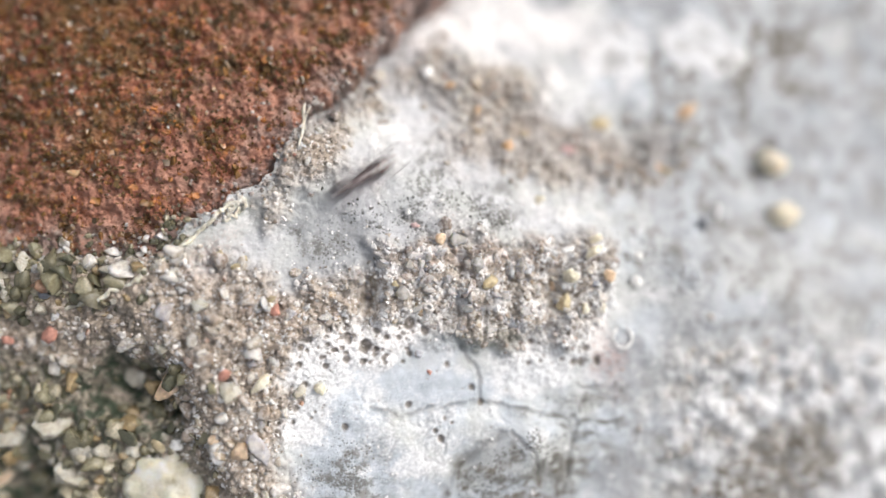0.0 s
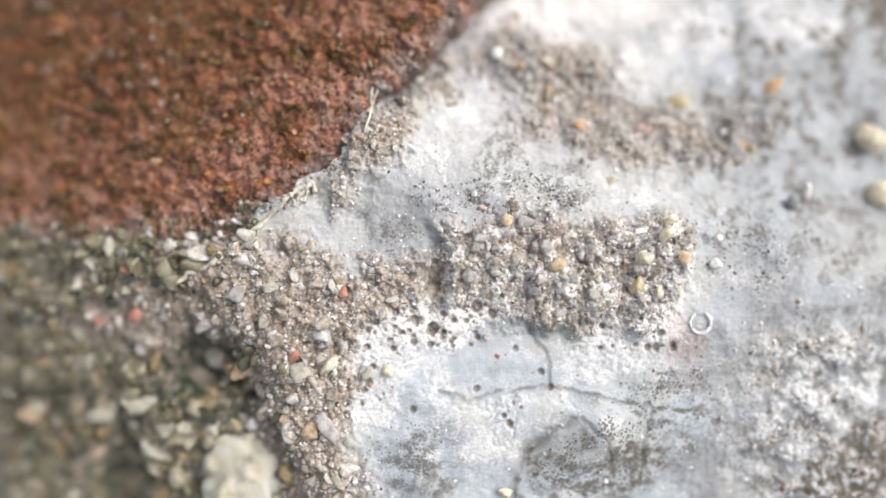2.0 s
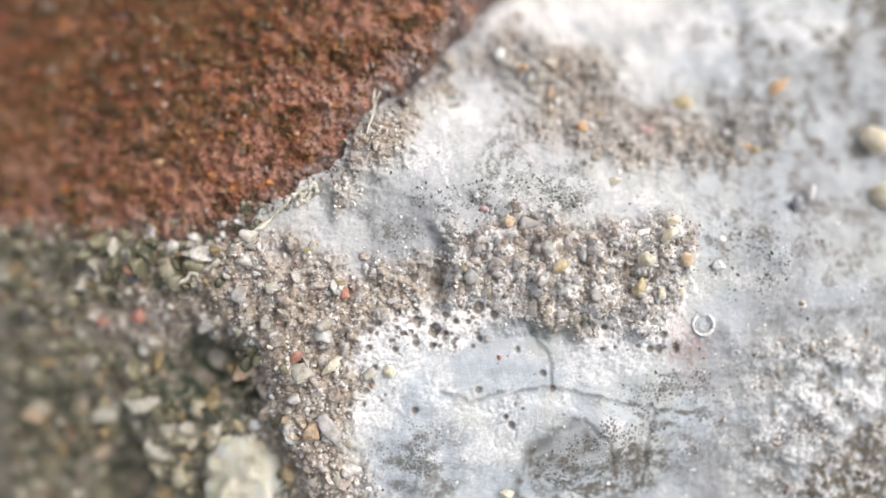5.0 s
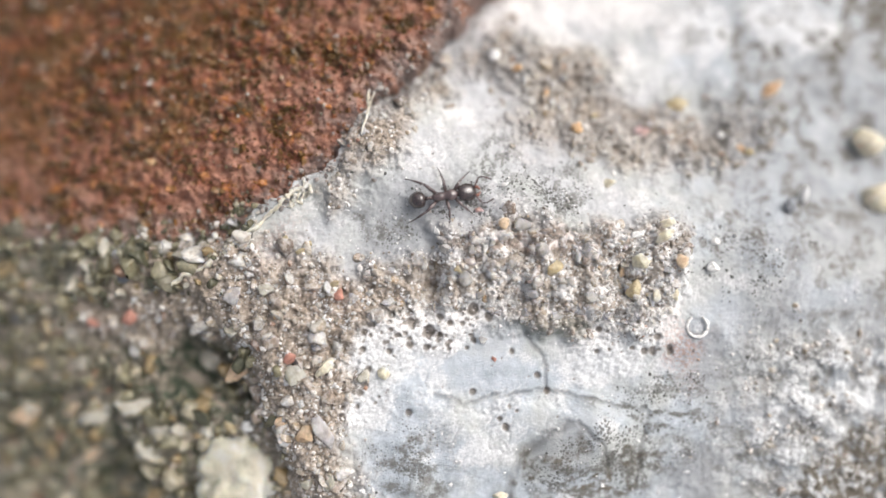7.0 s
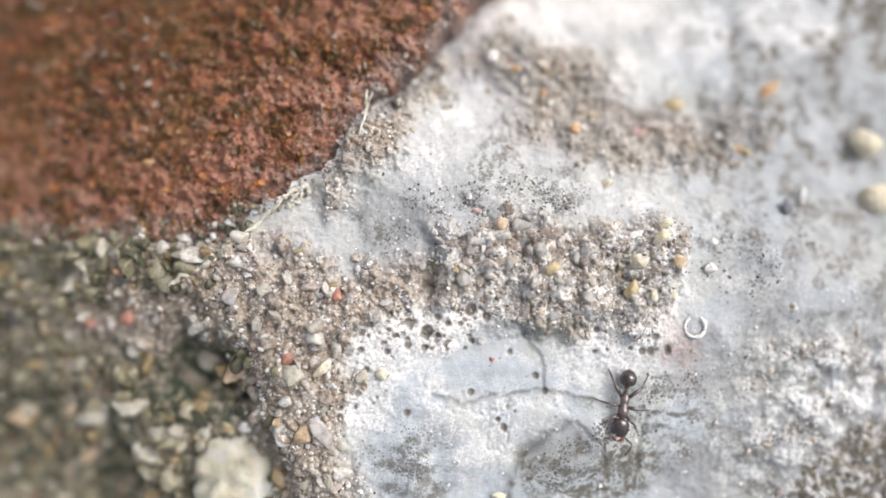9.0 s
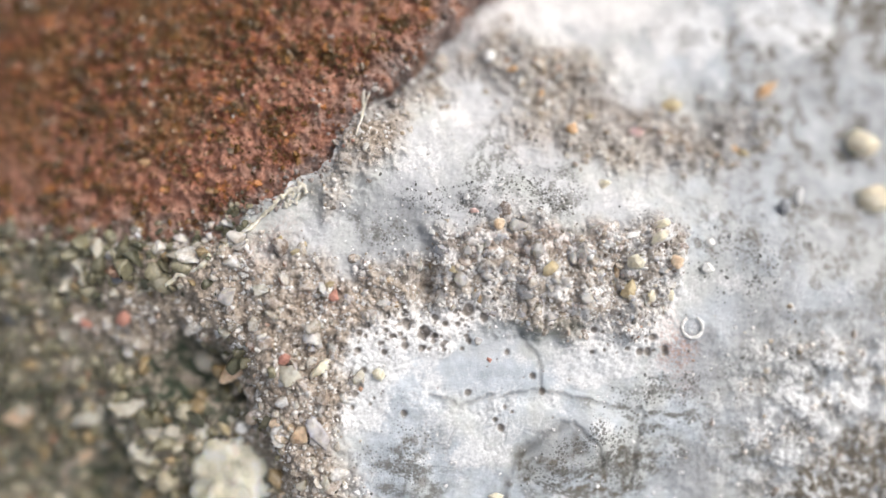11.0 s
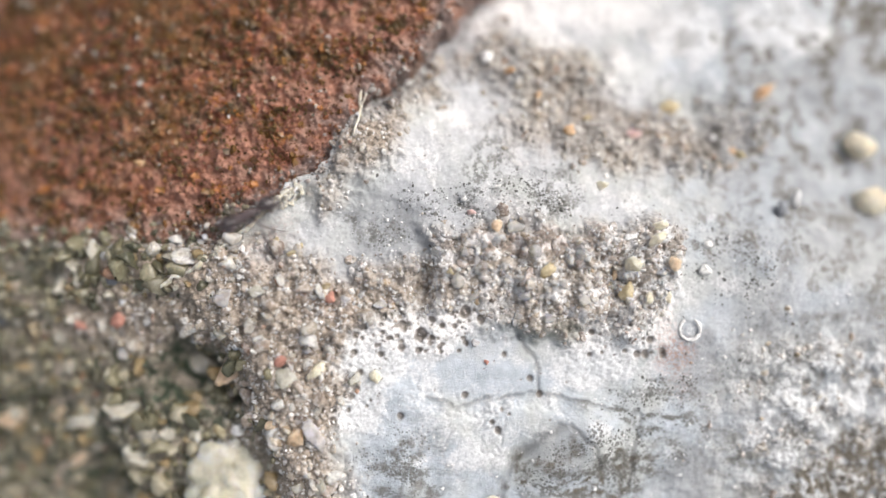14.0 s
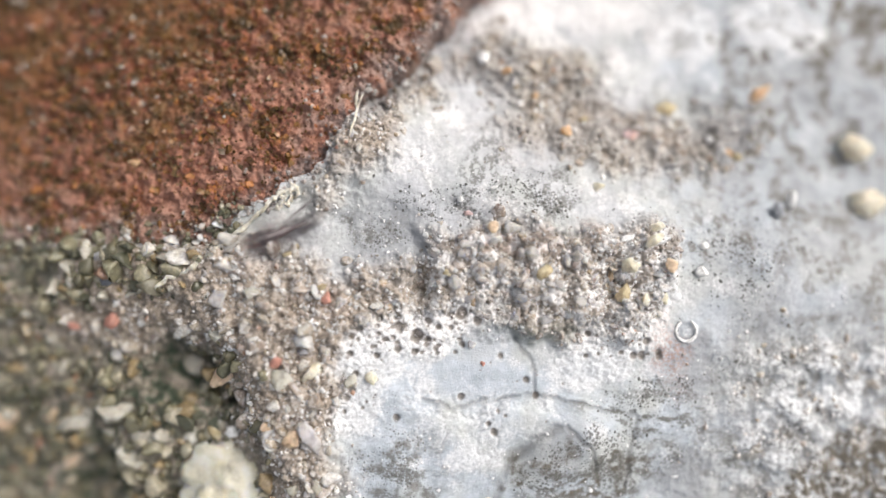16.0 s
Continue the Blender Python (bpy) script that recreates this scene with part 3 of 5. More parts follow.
def sheet(name, xs, ys, h, keep, masks, material):
    nx, ny = len(xs), len(ys)
    X, Y = np.meshgrid(xs, ys)
    idx = np.arange(nx * ny).reshape(ny, nx)
    quads = np.stack([idx[:-1, :-1], idx[:-1, 1:], idx[1:, 1:], idx[1:, :-1]], -1).reshape(-1, 4)
    if keep is not None:
        k = keep.ravel()
        quads = quads[k[quads].any(1)]
        used = np.unique(quads)
        remap = np.full(nx * ny, -1)
        remap[used] = np.arange(len(used))
        quads = remap[quads]
    else:
        used = np.arange(nx * ny)
    co = np.stack([X.ravel(), Y.ravel(), h.ravel()], 1)[used] * MM
    me = mesh_from(name, co, quads, material)
    for key, a in masks.items():
        at = me.attributes.new(key, "FLOAT", "POINT")
        at.data.foreach_set("value", np.ascontiguousarray(a.ravel()[used], dtype=np.float32))
    return me


def mesh_from(name, co, quads, material, smooth=True):
    me = bpy.data.meshes.new(name)
    me.vertices.add(len(co))
    me.vertices.foreach_set("co", np.ascontiguousarray(co, dtype=np.float32).ravel())
    n, k = quads.shape
    me.loops.add(n * k)
    me.loops.foreach_set("vertex_index", np.ascontiguousarray(quads, dtype=np.int32).ravel())
    me.polygons.add(n)
    me.polygons.foreach_set("loop_start", np.arange(0, n * k, k, dtype=np.int32))
    me.polygons.foreach_set("use_smooth", np.full(n, smooth, dtype=bool))
    me.materials.append(material)
    me.update(calc_edges=True)
    return me


GX, GY = axis(-18.5, 21, 0.042, 75), axis(-11.5, 12, 0.042, 60)
HX, HY = np.meshgrid(GX, GY)
MORTAR_H, MORTAR_MASK, CRUST = fields(HX, HY)
BRICK_H, BRICK_MASK, BRICK_SIDE = brick_height(HX, HY)
SURFACE = np.maximum(MORTAR_H, np.where(BRICK_SIDE > -0.6, BRICK_H, -9.0))

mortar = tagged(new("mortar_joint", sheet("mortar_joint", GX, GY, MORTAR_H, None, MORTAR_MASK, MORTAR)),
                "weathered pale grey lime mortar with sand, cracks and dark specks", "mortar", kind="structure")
brick = tagged(new("brick", sheet("brick", GX, GY, BRICK_H, BRICK_SIDE > -0.62, BRICK_MASK, BRICK)),
               "rough red-brown fired brick with a worn edge, bedded in mortar", "brick")


def sample(grid, x, y):
    i, j = np.interp(x, GX, np.arange(len(GX))), np.interp(y, GY, np.arange(len(GY)))
    i0, j0 = np.minimum(np.floor(i).astype(int), len(GX) - 2), np.minimum(np.floor(j).astype(int), len(GY) - 2)
    a, b = i - i0, j - j0
    return (grid[j0, i0] * (1 - a) + grid[j0, i0 + 1] * a) * (1 - b) + (grid[j0 + 1, i0] * (1 - a) + grid[j0 + 1, i0 + 1] * a) * b


def from_view(u, v):
    """Ground point that the camera sees at (u, v), and the ground's height there."""
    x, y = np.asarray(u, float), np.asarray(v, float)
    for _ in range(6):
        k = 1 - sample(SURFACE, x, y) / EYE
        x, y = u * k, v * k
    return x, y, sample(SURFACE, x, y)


# the far ground, beyond the bricks
gb = bmesh.new()
for q in ((-40, -40), (40, -40), (40, 40), (-40, 40)):
    gb.verts.new((q[0], q[1], -0.012))
gb.faces.new(gb.verts)
gme = bpy.data.meshes.new("ground")
gb.to_mesh(gme)
gb.free()
gm = Nodes("trodden earth")
gme.materials.append(gm.done(Base_Color=gm.ramp(gm.noise(0.02, 6), (0.3, (0.16, 0.14, 0.11)), (0.7, (0.28, 0.25, 0.2))), Roughness=0.9))
tagged(new("ground", gme), "dry grey-brown earth around the brickwork", "ground", kind="structure")


# ---- grains ----
def ball_quads(cuts):
    """A cube with its sides cut up and blown up to a ball; one cut gives 26 corners and 24 quads."""
    bm = bmesh.new()
    bmesh.ops.create_cube(bm, size=2)
    bmesh.ops.subdivide_edges(bm, edges=bm.edges[:], cuts=cuts, use_grid_fill=True)
    co = np.array([vv.co.normalized()[:] for vv in bm.verts])
    quads = np.array([[vv.index for vv in f.verts] for f in bm.faces])
    bm.free()
    return co, quads


BALL, BALL_Q = ball_quads(1)
FINE, FINE_Q = ball_quads(3)


def lumpy(rng):
    """A grain: the ball squeezed, knocked flat on a few sides."""
    co = BALL * rng.uniform(0.75, 1.15, 3) * (1 + rng.normal(0, 0.10, (len(BALL), 1)))
    for _ in range(7):
        n = rng.normal(size=3)
        n /= np.linalg.norm(n)
        over = np.maximum(co @ n - rng.uniform(0.55, 0.8), 0)
        co = co - over[:, None] * n
    return co


SHAPES = [lumpy(RNG) for _ in range(14)]


def pebble(rng):
    """A larger grain, finer cut: lumpy, with worn flats."""
    f = rng.normal(0, 1.4, (3, 5))
    co = FINE * rng.uniform(0.75, 1.15, 3) * (1 + 0.10 * np.sin(FINE @ f + rng.uniform(0, 6, 5)).sum(1, keepdims=True) + rng.normal(0, 0.045, (len(FINE), 1)))
    for _ in range(15):
        n = rng.normal(size=3)
        n /= np.linalg.norm(n)
        over = np.maximum(co @ n - rng.uniform(0.42, 0.78), 0)
        co = co - over[:, None] * n
    return co


PEBBLES = [pebble(RNG) for _ in range(16)]


def shard(rng):
    """A splintered crystal: flat broken sides all round."""
    co = FINE * rng.uniform((0.85, 0.75, 0.5), (1.3, 1.15, 0.9)) * (1 + rng.normal(0, 0.05, (len(FINE), 1)))
    for _ in range(13):
        n = rng.normal(size=3)
        n /= np.linalg.norm(n)
        over = np.maximum(co @ n - rng.uniform(0.30, 0.72), 0)
        co = co - over[:, None] * n
    return co * 1.12


SHARDS = [shard(RNG) for _ in range(18)]
CHIP = np.array([(a, b, c) for a in (-1, 1) for b in (-1, 1) for c in (-1, 1)]) * 0.62
CHIP_Q = np.array([(0, 1, 3, 2), (4, 6, 7, 5), (0, 4, 5, 1), (2, 3, 7, 6), (0, 2, 6, 4), (1, 5, 7, 3)])
CHIPS = [CHIP + RNG.normal(0, 0.22, CHIP.shape) for _ in range(12)]


def scatter(name, places, radii, rng, material, parent, label, sink=0.25, shapes=None, faces=None, smooth=False):
    """Many grains as one mesh."""
    shapes, faces = np.array(shapes or SHAPES), BALL_Q if faces is None else faces
    n, k = len(places), shapes.shape[1]
    q = rng.normal(size=(n, 4))
    w, a, b, c = (q / np.linalg.norm(q, axis=1, keepdims=True)).T
    turn = np.array([[1 - 2 * (b * b + c * c), 2 * (a * b - c * w), 2 * (a * c + b * w)],
                     [2 * (a * b + c * w), 1 - 2 * (a * a + c * c), 2 * (b * c - a * w)],
                     [2 * (a * c - b * w), 2 * (b * c + a * w), 1 - 2 * (a * a + b * b)]]).transpose(2, 0, 1)
    co = np.einsum("nij,nkj->nki", turn, shapes[rng.integers(len(shapes), size=n)]) * (radii[:, None] * rng.uniform(0.75, 1.2, (n, 3)))[:, None, :]
    z = sample(SURFACE, places[:, 0], places[:, 1]) + radii * (0.5 - sink)
    co += np.stack([places[:, 0], places[:, 1], z], 1)[:, None, :]
    quads = (faces[None] + (np.arange(n) * k)[:, None, None]).reshape(-1, 4)
    ob = new(name, mesh_from(name, co.reshape(-1, 3) * MM, quads, material, smooth))
    ob.parent = parent
    return tagged(ob, label, kind="stuff")


def pick_places(rng, n, density, x0, x1, y0, y1):
    """Random places, thick where the density array is high."""
    x, y = rng.uniform(x0, x1, n), rng.uniform(y0, y1, n)
    keep = rng.random(n) < sample(density, x, y)
    return np.stack([x[keep], y[keep]], 1)


srng = np.random.default_rng(5)
SANDY = np.where(CRUST > 0.6, np.clip(MORTAR_MASK["sand"] + 0.6 * rough(HX, HY, 0.9, 4, 113) * (MORTAR_MASK["sand"] > 0.02), 0, 1), 0)
BACK = sstep(HY, 2.0, 3.2)
FROTH = sstep(rough(HX, HY, 1.3, 5, 211, 0.62), 0.02, 0.16)
spots = pick_places(srng, 17000, SANDY * (0.6 - 0.2 * BACK) * (1 - 0.8 * MORTAR_MASK["hole"]), -18.5, 21, -11.5, 12)
su, sv = apparent(spots[:, 0], spots[:, 1])
on_ridge = (np.abs(su - (3.12, -0.78)[0]) < 5.6) & (np.abs(sv - (3.12, -0.78)[1]) < 1.9)
in_pit = (su + 0.33 * sv + srng.normal(0, 0.7, len(su)) < -8.6) & (oval(su, sv, (-10.2, -2.7), 3.2, 1.0, 0, 0.4) < 0.7 * srng.random(len(su)) + 0.15)
sizes = srng.lognormal(math.log(0.085), 0.6, len(spots))
sizes = np.where(su + 0.33 * sv + srng.normal(0, 0.9, len(su)) < -4.2, srng.lognormal(math.log(0.135), 0.6, len(spots)), sizes)
sizes = np.where(sv > 2.6, srng.lognormal(math.log(0.13), 0.5, len(spots)), sizes)
sizes = np.where(in_pit, srng.lognormal(math.log(0.21), 0.62, len(spots)), sizes)
sizes = np.clip(sizes, 0.04, np.where(in_pit, 0.55, 0.5))
single = np.zeros(len(spots), bool)
single[np.where(on_ridge)[0][:300]] = True
rest = ~single & ~in_pit
big = rest & (sizes > 0.15)
rest = rest & ~big


def pieces(name, places, radii, rng, meshes, parent, sink):
    """The larger grains, each an object of its own on a shared mesh."""
    for (gx, gy), gr in zip(places, radii):
        g = new(name, meshes[rng.integers(len(meshes))])
        g.parent = parent
        q = Euler([rng.uniform(0, 6.28) for _ in range(3)])
        g.matrix_basis = Matrix.LocRotScale((gx * MM, gy * MM, (float(sample(SURFACE, gx, gy)) + gr * (0.5 - sink)) * MM), q, Vector(rng.uniform(0.8, 1.2, 3)) * float(gr))


def largest(mask, n):
    """The n largest of the grains in a mask, within the middle of the place."""
    here = mask & (np.abs(spots[:, 0]) < 14) & (np.abs(spots[:, 1]) < 9)
    out = np.zeros(len(spots), bool)
    out[np.argsort(-np.where(here, sizes, 0))[:n]] = True
    return out & here


prng = np.random.default_rng(15)
GRAVEL_MESH = [mesh_from("pebble", s * MM, FINE_Q, GRAVEL_SINGLE, True) for s in SHARDS[6:14]]
OLIVE_MESH = [mesh_from("damp_pebble", s * MM, FINE_Q, PIT_SINGLE, True) for s in SHARDS[10:16] + PEBBLES[8:12]]
apart = largest(big, 220)
pieces("pebble", spots[apart], sizes[apart], prng, GRAVEL_MESH, mortar, 0.55)
big &= ~apart
apart = largest(in_pit & ~single, 220)
pieces("damp_pebble", spots[apart], sizes[apart], prng, OLIVE_MESH, mortar, 0.35)
in_pit = in_pit & ~apart
scatter("gravel", spots[big], sizes[big], srng, GRAVEL, mortar, "grey and tan pebbles set in the mortar", 0.55, SHARDS, FINE_Q, True)
scatter("sand", spots[rest], sizes[rest], srng, SAND_JOINED, mortar, "grey, tan and brown sand grains set in the mortar", 0.42)
small = in_pit & (sizes < 0.13)
scatter("damp_sand", spots[small], sizes[small], srng, PIT_SAND, mortar, "dark olive, tan and brown sand in the hollow", 0.35)
large = in_pit & (sizes >= 0.13)
scatter("damp_gravel", spots[large], sizes[large], srng, PIT_SAND, mortar, "dark olive, tan and brown pebbles in the hollow", 0.35, SHARDS[:9] + PEBBLES[:9], FINE_Q, True)
GRAIN_MESH = [mesh_from("sand_grain", s * MM, FINE_Q, SAND_SINGLE, True) for s in SHARDS[:6] + PEBBLES[:5]]
pieces("sand_grain", spots[single], np.clip(sizes[single] * 2.1, 0.11, 0.32), srng, GRAIN_MESH, mortar, 0.84)
crumbs = pick_places(srng, 230000, SANDY * (1 - 0.6 * FROTH) * (0.30 - 0.2 * BACK) * (1 - 0.4 * sstep(-HX, 0.5, 1.5)) * (HX > -8), -18.5, 21, -11.5, 12)
scatter("lime_crumbs", crumbs, np.clip(srng.lognormal(math.log(0.033), 0.5, len(crumbs)), 0.015, 0.11), srng, LIME_BITS, mortar, "white and grey crumbs of lime", 0.3, CHIPS, CHIP_Q)
crumbs = pick_places(srng, 170000, SANDY * FROTH * (0.62 - 0.5 * BACK) * (1 - 0.35 * sstep(-HX, 0.5, 2.0)) * (HX > -7.5), -18.5, 21, -11.5, 12)
scatter("lime_froth", crumbs, np.clip(srng.lognormal(math.log(0.034), 0.45, len(crumbs)), 0.015, 0.09), srng, WHITE_BITS, mortar, "frosty white crust of lime over the sand", 0.1, CHIPS, CHIP_Q)
crumbs = pick_places(srng, 26000, np.where(CRUST > 0.6, (MORTAR_MASK["lime"] * 0.35 + MORTAR_MASK["speck"] * 0.35) * (1 - SANDY) * (1 - 0.75 * MORTAR_MASK["cool"]), 0), -18.5, 21, -11.5, 12)
scatter("white_crumbs", crumbs, np.clip(srng.lognormal(math.log(0.030), 0.5, len(crumbs)), 0.015, 0.10), srng, WHITE_BITS, mortar, "fine white crumbs of lime", 0.3, CHIPS, CHIP_Q)
grit = pick_places(srng, 52000, np.where(BRICK_SIDE > 0.05, 0.72, 0) * (1 - BRICK_MASK["rim"]) * (1 - 0.8 * BRICK_MASK["bloom"]), -18.5, 8, -1, 12)
scatter("grit", grit, np.clip(srng.lognormal(math.log(0.044), 0.55, len(grit)), 0.018, 0.2), srng, GRIT, brick, "red, orange and black grit of the brick's face", 0.45, CHIPS, CHIP_Q)
rubble = pick_places(srng, 30000, np.where((BRICK_SIDE > -0.6) & (BRICK_SIDE < np.where(HX < -7, 0.8, 0.55)), np.where(HX < -7, 0.8, 0.5) * (1 - np.clip(BRICK_SIDE, 0, 0.8) * np.where(HX < -7, 1.2, 2.6)).clip(0, 1), 0), -18.5, 8, -1.5, 12)
left_end = rubble[:, 0] < -6.5
olive_end, pale_end = rubble[left_end][::2], rubble[left_end & (rubble[:, 0] > -13)][1::2]
scatter("damp_rubble", olive_end, np.clip(srng.lognormal(math.log(0.085), 0.5, len(olive_end)), 0.03, 0.3), srng, PIT_SAND, mortar, "dark olive and tan sand along the brick's edge", 0.3)
scatter("dry_rubble", pale_end, np.clip(srng.lognormal(math.log(0.10), 0.5, len(pale_end)), 0.03, 0.34), srng, GRAVEL, mortar, "pale grey and tan sand along the brick's edge", 0.2, SHARDS, FINE_Q, True)
rubble = rubble[~left_end]
scatter("rubble", rubble, np.clip(srng.lognormal(math.log(0.052), 0.5, len(rubble)), 0.02, 0.13), srng, GUTTER, mortar, "grey sand and crumbs fallen along the brick's edge", 0.35)
# near-white colour of these chips carries the small bright glints on the brick
FLECKS = grain_material("quartz flecks", ((0.0, (0.80, 0.76, 0.70)), (0.5, (0.74, 0.62, 0.52))), True, 0.3, 0.08)
flecks = pick_places(srng, 2600, np.where(BRICK_SIDE > 0.1, 0.4 * sstep(rough(HX, HY, 1.8, 2, 181), -0.2, 0.3), 0), -18.5, 8, -1, 12)
scatter("quartz_grit", flecks, np.clip(srng.lognormal(math.log(0.048), 0.45, len(flecks)), 0.02, 0.085), srng, FLECKS, brick, "glinting white quartz flecks in the brick's face", 0.3, CHIPS, CHIP_Q)
SPECKS = grain_material("dark lichen", ((0.0, (0.13, 0.13, 0.12)), (0.4, (0.20, 0.195, 0.18)), (0.75, (0.085, 0.085, 0.078))), True, 0.0, 0.6)
dots = np.clip(MORTAR_MASK["speck"] - 0.22, 0, 1) * (1 - 0.75 * sstep(-HY, 4.0, 5.5)) * sstep(rough(HX, HY, 0.8, 3, 171), -0.12, 0.28) * (1 - 0.8 * SANDY) * (CRUST > 0.6)
dots = pick_places(srng, 60000, np.clip(dots * 1.2, 0, 1), -18.5, 21, -11.5, 12)
scatter("lichen", dots, np.clip(srng.lognormal(math.log(0.042), 0.4, len(dots)), 0.02, 0.085), srng, SPECKS, mortar, "dark dots of lichen on the mortar", 0.8, smooth=True)


# ---- single stones that stand out among the sand ----
def stone_mesh(name, rng, material, size, knocks=9, lump=0.28, deep=0.48, sides=0, worn=17, cuts=3, jag=0.0):
    """A broken or rounded grain with flat knocked sides, about size (three half-lengths in mm)."""
    bm = bmesh.new()
    bmesh.ops.create_icosphere(bm, subdivisions=cuts, radius=1)
    off = Vector(rng.uniform(-50, 50, 3))
    planes = []
    for _ in range(knocks):
        n = Vector(rng.normal(size=3)).normalized()
        planes.append((n, rng.uniform(deep, 0.8)))
    for k in range(sides):
        # steep broken sides and a nearly flat top
        a = 2 * math.pi * (k + rng.uniform(-0.3, 0.3)) / sides
        planes.append((Vector((math.cos(a), math.sin(a), rng.uniform(-0.1, 0.35))).normalized(), rng.uniform(0.55, 0.78)))
    if sides:
        planes.append((Vector((0.12, -0.08, 1)).normalized(), 0.45))
    for vv in bm.verts:
        p = vv.co.copy()
        p *= 1 + lump * noise.noise(p * 1.6 + off) + jag * noise.noise(p * 3.1 + off) + 0.13 * noise.noise(p * 4 + off) + 0.05 * noise.noise(p * 9 + off)
        for n, d in planes:
            over = p.dot(n) - d
            if over > 0:
                p -= n * over * 0.97
        vv.co = Vector((p.x * size[0], p.y * size[1], p.z * size[2])) * MM
    for f in bm.faces:
        f.smooth = True
    for e in bm.edges:
        e.smooth = e.calc_face_angle(0) < radians(worn)
    me = bpy.data.meshes.new(name)
    bm.to_mesh(me)
    bm.free()
    me.materials.append(material)
    return me


STONES = {
    "crystal": stone_material("milky yellowish quartz", (0.77, 0.735, 0.59), 0.25, 0.12, 1.4, 0.9),
    "quartz": stone_material("cloudy quartz", (0.58, 0.55, 0.46), 0.25, 0.2, 2.8),
    "clear": stone_material("clear quartz", (0.86, 0.82, 0.77), 0.6, 0.1, 4.0, 0.5),
    "cream": stone_material("cream feldspar", (0.74, 0.67, 0.52), 0.1, 0.35),
    "amber": stone_material("amber quartz", (0.66, 0.54, 0.34), 0.25, 0.25),
    "tan": stone_material("tan sandstone", (0.64, 0.47, 0.32), 0.1, 0.4),
    "orange": stone_material("orange iron-stained quartz", (0.64, 0.40, 0.22), 0.15, 0.3),
    "red": stone_material("red brick crumb", (0.46, 0.22, 0.165), 0.0, 0.5, 5.0, 0.0),
    "pink": stone_material("pink feldspar", (0.70, 0.46, 0.43), 0.15, 0.3),
    "white": stone_material("white lime pebble", (0.80, 0.79, 0.76), 0.0, 0.45, 5.0, 0.0),
    "lilac": stone_material("grey-lilac quartz", (0.60, 0.57, 0.56), 0.25, 0.2, 3.5, 0.8),
    "slate": stone_material("grey slate chip", (0.15, 0.16, 0.18), 0.0, 0.4, 5.0, 0.0),
}
trng = np.random.default_rng(77)


def stones(kind, label, group, places, flat=0.7, sink=0.22, lump=0.38, deep=0.36, sides=0, knocks=13, worn=24, cuts=3, jag=0.12):
    """Single grains: each (position in the camera's view, half-length, half-width, turn)."""
    for (u, v), a, b, turn in places:
        x, y, z = (float(k) for k in from_view(u, v))
        c = min(a, b) * flat
        ob = new(kind + "_grain", stone_mesh(kind + "_grain", trng, STONES[kind], (a, b, c), 2 if sides else knocks, lump, deep, sides, worn, cuts, jag))
        ob.matrix_basis = pose(x * MM, y * MM, (z + c * (1 - 2 * sink)) * MM, trng.uniform(-14, 14), trng.uniform(-14, 14), turn)
        tagged(ob, label, "grain", group)


stones("crystal", "large cloudy pale quartz crystal lying in the sandy hollow", "quartz crystals", [((-7.18, -8.02), 1.85, 1.6, 24)], 0.40, 0.2, 0.35, 0.5, 0, 5, 32, 4, 0.55)
stones("quartz", "pale cloudy quartz grain set in sandy mortar", "quartz crystals", [
    ((-5.28, -4.50), 0.55, 0.48, 40), ((-6.28, -1.48), 0.30, 0.24, 0), ((-3.98, -8.18), 0.40, 0.30, 80), ((-4.78, -8.30), 0.27, 0.27, 0), ((-7.52, -2.88), 0.42, 0.34, 10),
    ((-2.88, -4.54), 0.38, 0.30, 70), ((-10.40, -7.25), 0.95, 0.58, -15), ((-12.10, -5.84), 1.0, 0.55, 30), ((-10.90, -5.50), 0.75, 0.6, 0), ((-11.70, -6.80), 0.45, 0.28, 20), ((-8.28, -6.28), 0.40, 0.46, 0)], 0.65)
stones("clear", "glassy colourless quartz grain on the mortar ridge", "clear grains", [
    ((3.46, 0.02), 0.36, 0.33, 0), ((2.72, 0.86), 0.46, 0.32, 25), ((5.28, -1.68), 0.36, 0.25, 0), ((4.02, -2.38), 0.24, 0.22, 0), ((0.82, -1.08), 0.30, 0.36, 0), ((5.42, 0.82), 0.22, 0.16, 30), ((5.12, -0.08), 0.25, 0.25, 0), ((3.22, -1.58), 0.26, 0.2, 0),
    ((1.02, 0.02), 0.24, 0.22, 0), ((1.72, 0.22), 0.20, 0.18, 0), ((1.32, -1.58), 0.26, 0.22, 40), ((2.42, -0.58), 0.22, 0.2, 0), ((4.52, -1.18), 0.24, 0.2, 0), ((5.82, -2.38), 0.26, 0.22, 0), ((2.92, -2.28), 0.2, 0.18, 0)], 0.75, 0.1)
stones("cream", "cream-coloured feldspar grain on the mortar", "cream grains", [
    ((6.92, -0.44), 0.46, 0.36, 20), ((7.92, 0.94), 0.42, 0.26, -8), ((7.88, 0.44), 0.46, 0.32, 30), ((-4.18, -4.22), 0.60, 0.36, 35), ((-2.08, -4.46), 0.36, 0.30, 0),
    ((2.08, -8.70), 0.50, 0.30, 0), ((5.88, 2.32), 0.26, 0.24, 0), ((7.52, -1.58), 0.25, 0.32, 0), ((8.22, -1.58), 0.22, 0.35, 0)], 0.8)
stones("cream", "rounded cream pebble lying loose on the mortar", "cream pebbles", [((14.82, 3.72), 0.70, 0.62, 30), ((15.28, 1.82), 0.68, 0.56, 0)], 0.9, 0.12, 0.2, 0.6, 0, 6, 40)
